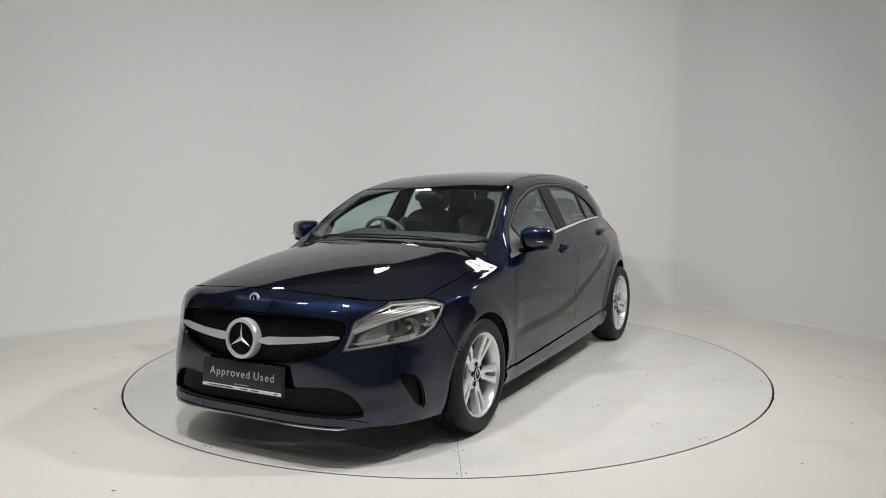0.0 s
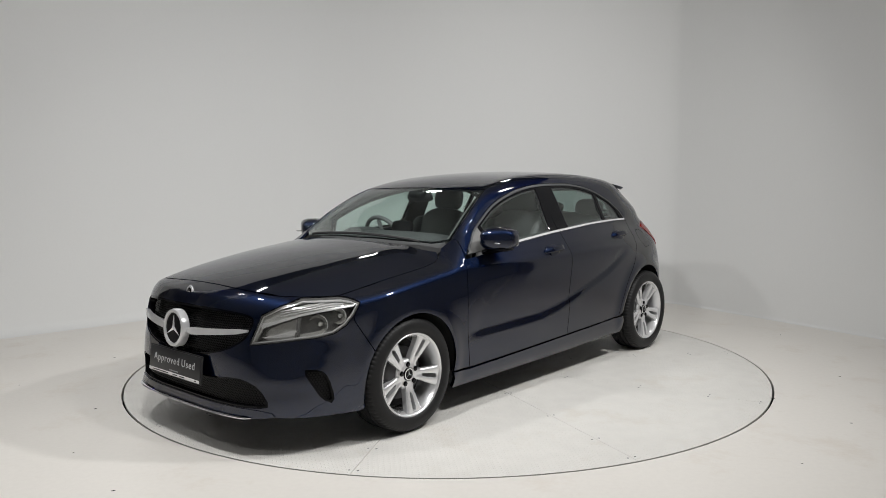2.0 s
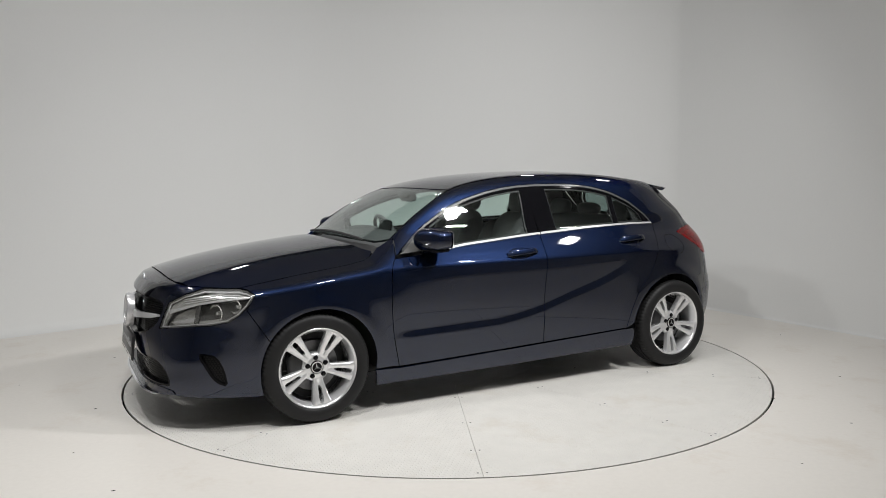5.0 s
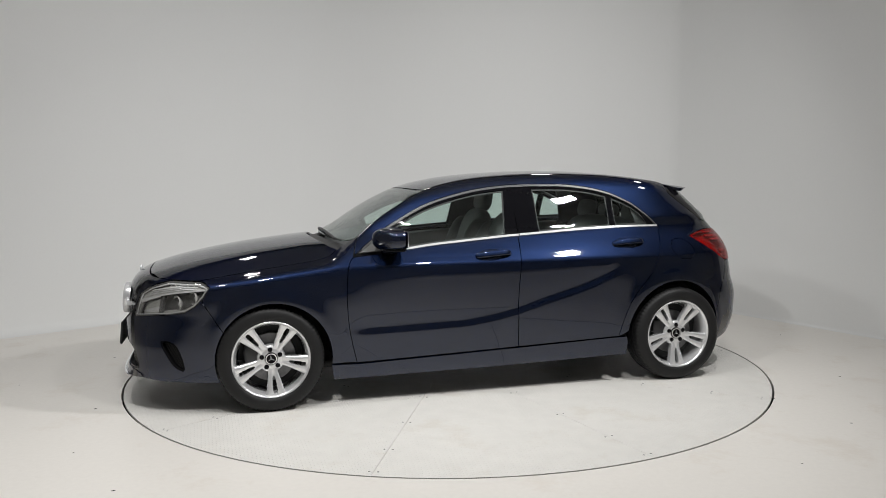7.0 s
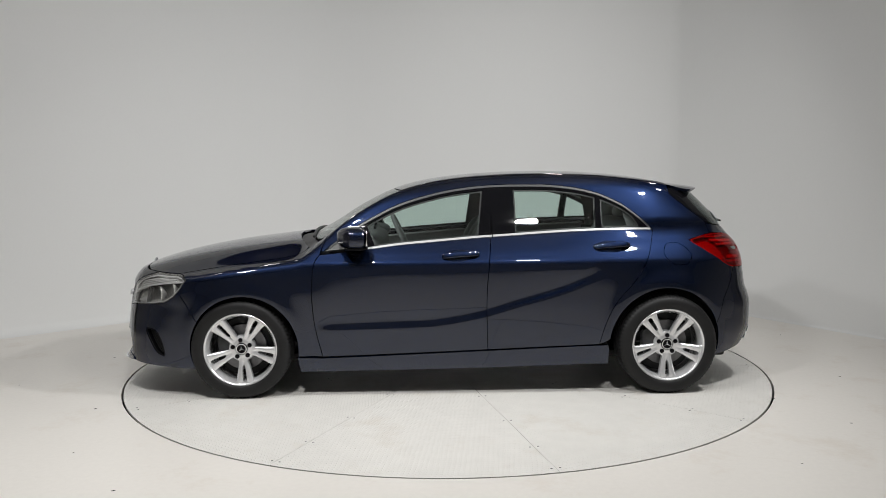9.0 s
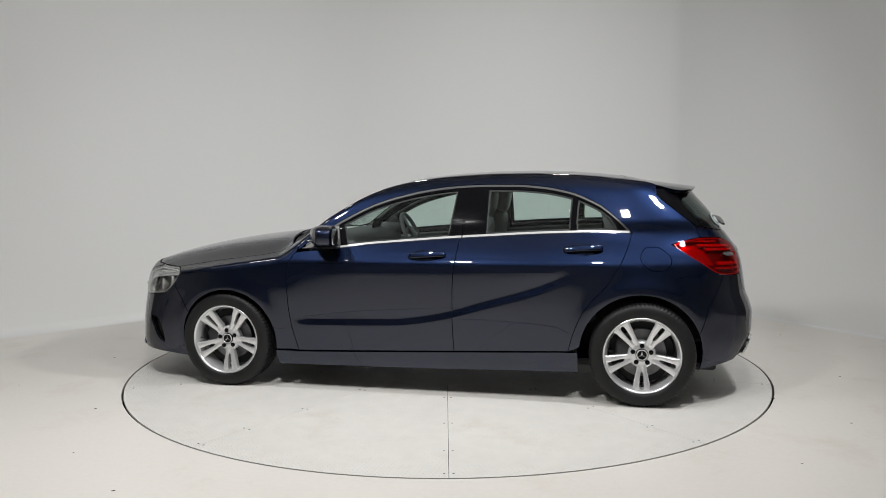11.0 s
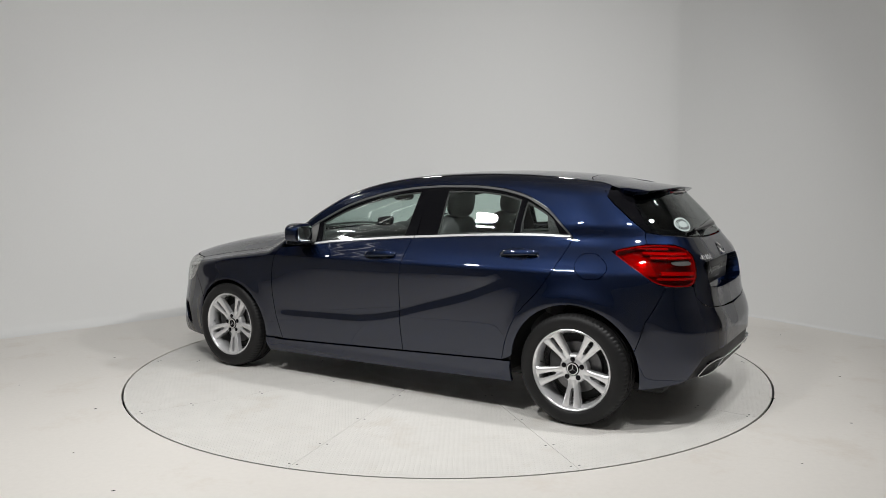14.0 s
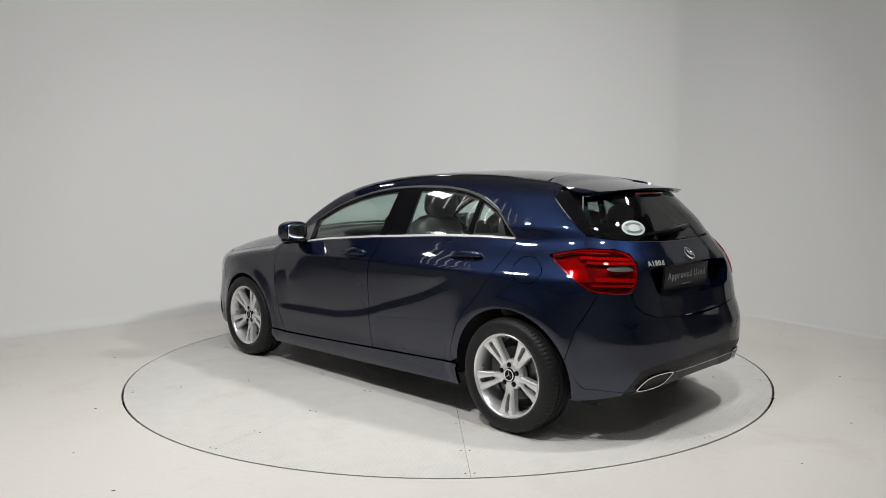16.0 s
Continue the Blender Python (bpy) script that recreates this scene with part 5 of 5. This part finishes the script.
def spoke_sheet(outline, slot, onto):
    edge, cut = dense(outline, 0.010), dense(slot, 0.008)
    rim = np.vstack([edge, cut])
    lo, hi = edge.min(0), edge.max(0)
    gx, gy = np.meshgrid(np.arange(lo[0], hi[0], 0.006), np.arange(lo[1], hi[1], 0.005))
    g = np.stack([gx.ravel(), gy.ravel()], -1)
    g = g[inside(g, edge) & ~inside(g, cut)]
    g = g[np.sqrt(((g[:, None] - rim[None]) ** 2).sum(-1)).min(1) > 0.0028]
    links = [(i, (i + 1) % len(edge)) for i in range(len(edge))] + [(len(edge) + i, len(edge) + (i + 1) % len(cut)) for i in range(len(cut))]
    vs, _, fs, *_ = delaunay_2d_cdt([Vector(p) for p in np.vstack([rim, g])], links, [], 0, 1e-7)
    q, fs = np.array([tuple(p) for p in vs]), np.array([t for t in fs if len(t) == 3])
    mid = q[fs].mean(1)
    fs = fs[inside(mid, edge) & ~inside(mid, cut)]
    p = onto(q)
    face = np.cross(p[fs[:, 1]] - p[fs[:, 0]], p[fs[:, 2]] - p[fs[:, 0]])
    fs[face[:, 1] < 0] = fs[face[:, 1] < 0][:, ::-1]
    return plate(p, np.tile((0.0, 1.0, 0.0), (len(p), 1)), fs, 0.032)


def wheels():
    first = wheel_master()
    first.parent = CAR
    spots = [(0.0, 0.775, 0.3145, 0.0, 6), (-2.699, 0.775, 0.3145, 0.0, 0), (0.0, -0.775, 0.3145, 180, 0), (-2.699, -0.775, 0.3145, 180, 0)]
    for i, (x, y, z, turn, lean) in enumerate(spots):
        m = Matrix.Translation(CAR_AT) @ pose(x, y, z, 0, lean, turn)
        if i == 0:
            first.matrix_basis = m
        else:
            copy_thing(first, m).parent = CAR


# ---- cabin and underside ----
def cabin():
    # dark sheet added behind the side panels, as shade for their gaps
    poly = [(0.30, 0.74), (-0.40, 0.86), (-0.60, 0.90), (-1.5, 0.985), (-2.6, 1.02), (-2.95, 0.98), (-2.95, 0.62)] + arch(-2.69, 0.315, 0.40, 150, -5, 20) + [(-2.2, 0.2), (-0.45, 0.2)] + arch(-0.02, 0.31, 0.365, 185, 30, 20)
    pair("shut_line_backing", sheet(poly, [], on_belt, 0.06, 0.0, 0.012, -0.040), DARK, "added dark sheet that keeps the panel gaps dark")
    bulk = soft_box((0.5, 1.2, 0.50), 4)
    car_part("engine_bay", moved(bulk, pose(0.36, 0, 0.50)), DARK, "dark engine bay")
    car_part("boot_floor", moved(soft_box((0.5, 1.1, 0.45), 4), pose(-2.95, 0, 0.50)), DARK, "dark boot floor")
    bm = bar((3.7, 1.30, 0.05), 0.02)
    bmesh.ops.translate(bm, vec=(-1.30, 0, 0.215), verts=bm.verts)
    car_part("underbody", bm, DARK, "dark underbody")
    for x, r in ((-0.02, 0.362), (-2.69, 0.394)):
        for side in (1, -1):
            v, f = [], []
            for i in range(31):
                a = radians(-8 + 196 * i / 30)
                px, pz = x + r * math.cos(a), 0.31 + r * math.sin(a)
                edge = float(half_width(np.array(px), np.array(max(pz, 0.2)))) - 0.018
                for rr, y in ((r - 0.016, edge), (r, edge - 0.006), (r, 0.45), (0.06, 0.45)):
                    v.append((x + rr * math.cos(a), side * y, 0.31 + rr * math.sin(a)))
            for i in range(30):
                for j in range(3):
                    q = (4 * i + j, 4 * i + j + 1, 4 * i + 5 + j, 4 * i + 4 + j)
                    f.append(q if side > 0 else q[::-1])
            car_part("wheel_arch_liner", (np.array(v), f), DARK, "black wheel arch liner")
    # headlining and rear shelf
    head = whole_top([(-1.02, 0.0), (-1.03, 0.45), (-1.06, 0.53), (-1.8, 0.52), (-2.45, 0.48), (-2.62, 0.40), (-2.75, 0.0)])
    car_part("headlining", sheet(head, [], on_top, 0.08, 0.0, 0.01, -0.03), LINING, "grey headlining")
    bm = bar((0.50, 1.15, 0.03), 0.01)
    bmesh.ops.translate(bm, vec=(-2.85, 0, 0.985), verts=bm.verts)
    car_part("parcel_shelf", bm, PLASTIC, "black parcel shelf")
    dash = soft_box((0.46, 1.36, 0.22), 3.0, 14, 36)
    car_part("dashboard", moved(dash, pose(-0.66, 0, 0.905, 0, 6, 0)), DASH, "dark grey dashboard")
    car_part("instrument_hood", moved(soft_box((0.22, 0.36, 0.10), 2.6), pose(-0.78, -0.36, 0.985)), DASH, "dark grey instrument hood")
    car_part("centre_screen", moved(soft_box((0.02, 0.20, 0.12), 5), pose(-0.80, 0.0, 1.03, 0, -12, 0)), GLOSS_BLACK, "dark display on the dashboard")
    strip = SCREEN_SIDE[:-1] + [(x + 0.012, y - 0.045) for x, y in SCREEN_SIDE[-2::-1]]
    pair("pillar_lining", sheet(strip, [], on_top, 0.03, 0.004, 0.012, -0.022), SAIL, "grey lining of the windscreen pillar")
    # steering wheel, on the right-hand side
    m = pose(-0.98, -0.36, 0.935, 0, -66, 0)
    v, f = [], []
    for i in range(40):
        a = 2 * math.pi * i / 40
        for j in range(10):
            b = 2 * math.pi * j / 10
            r = 0.178 + 0.0155 * math.cos(b)
            v.append((r * math.cos(a), r * math.sin(a), 0.0155 * math.sin(b)))
    for i in range(40):
        for j in range(10):
            f.append((i * 10 + j, ((i + 1) % 40) * 10 + j, ((i + 1) % 40) * 10 + (j + 1) % 10, i * 10 + (j + 1) % 10))
    sw = car_part("steering_wheel", moved((np.array(v), f), m), LEATHER, "black leather steering wheel")
    part("steering_hub", moved(soft_box((0.15, 0.17, 0.05), 2.6), m), LEATHER, sw)
    for a in (0, 180, 270):
        part("steering_spoke", moved(soft_box((0.13, 0.03, 0.02), 4), m @ pose(0, 0, 0, 0, 0, 90 + a) @ pose(0.11, 0, 0)), SATIN, sw)
    # seats
    for y in (0.37, -0.37):
        seat = new("front_seat")
        seat.parent = CAR
        seat.matrix_basis = Matrix.Translation(CAR_AT)
        tagged(seat, "dark leather front seat with headrest")
        part("cushion", moved(soft_box((0.54, 0.52, 0.20), 3.4), pose(-1.28, y, 0.50, 0, -6, 0)), LEATHER, seat)
        part("backrest", moved(soft_box((0.17, 0.52, 0.68), 3.2), pose(-1.585, y, 0.81, 0, -17, 0)), LEATHER, seat)
        for w in (0.22, -0.22):
            part("bolster", moved(soft_box((0.22, 0.10, 0.56), 2.6), pose(-1.545, y + w, 0.80, 0, -17, 0)), LEATHER, seat)
        part("headrest", moved(soft_box((0.11, 0.27, 0.20), 2.8), pose(-1.705, y, 1.215, 0, -10, 0)), LEATHER, seat, "padded headrest")
        for w in (0.05, -0.05):
            part("headrest_post", tube([(-1.69, y + w, 1.05), (-1.70, y + w, 1.18)], 0.006), CHROME, seat)
    bench = new("rear_bench")
    bench.parent, bench.matrix_basis = CAR, Matrix.Translation(CAR_AT)
    tagged(bench, "dark leather rear bench with headrests")
    part("cushion", moved(soft_box((0.50, 1.26, 0.20), 3.6), pose(-2.20, 0, 0.52, 0, -6, 0)), LEATHER, bench)
    part("backrest", moved(soft_box((0.16, 1.28, 0.60), 4), pose(-2.50, 0, 0.80, 0, -22, 0)), LEATHER, bench)
    for y in (0.38, 0.0, -0.38):
        part("headrest", moved(soft_box((0.10, 0.25, 0.15 if y else 0.10), 2.8), pose(-2.605, y, 1.125, 0, -14, 0)), LEATHER, bench)
    # door linings, pillars, inside mirror
    lin = between(-0.75, -2.45, lambda x: belt_z(x) - 0.22, lambda x: belt_z(x) + 0.006, 40)
    pair("door_lining", sheet(lin, [], on_belt, 0.06, 0.0, 0.02, -0.055), LEATHER, "dark door lining")
    post = [(-1.50, 0.99), (-1.73, 1.0), (-1.70, 1.32), (-1.54, 1.32)]
    pair("inner_pillar", sheet(post, [], on_belt, 0.04, 0.0, 0.01, -0.030), PLASTIC, "dark inner pillar")
    post = [(-2.50, 1.0), (-2.98, 1.0), (-2.86, 1.27), (-2.40, 1.30), (-2.44, 1.2)]
    pair("inner_quarter", sheet(post, [], on_belt, 0.04, 0.0, 0.01, -0.030), PLASTIC, "dark inner rear pillar")
    car_part("inside_mirror", moved(soft_box((0.045, 0.24, 0.065), 3), pose(-0.98, 0, 1.245, 0, 10, 0)), PLASTIC, "black inside mirror")
    car_part("sensor_box", moved(soft_box((0.16, 0.16, 0.06), 3), pose(-0.99, 0, 1.285, 0, 22, 0)), PLASTIC, "black sensor box behind the windscreen")


FLAP, STICK = (-2.781, 0.886), (-3.385, 1.104)
body_panels()
front_end()
headlights()
rear_end()
side_fittings()
wheels()
cabin()


def motions():
    """The stage turns at one steady pace and carries the car."""
    for thing in (TABLE, CAR):
        walk(thing, [(i / 10, pose(0, 0, 0, 0, 0, START + DEGREES_PER_SECOND * i / 10)) for i in range(161)])


motions()
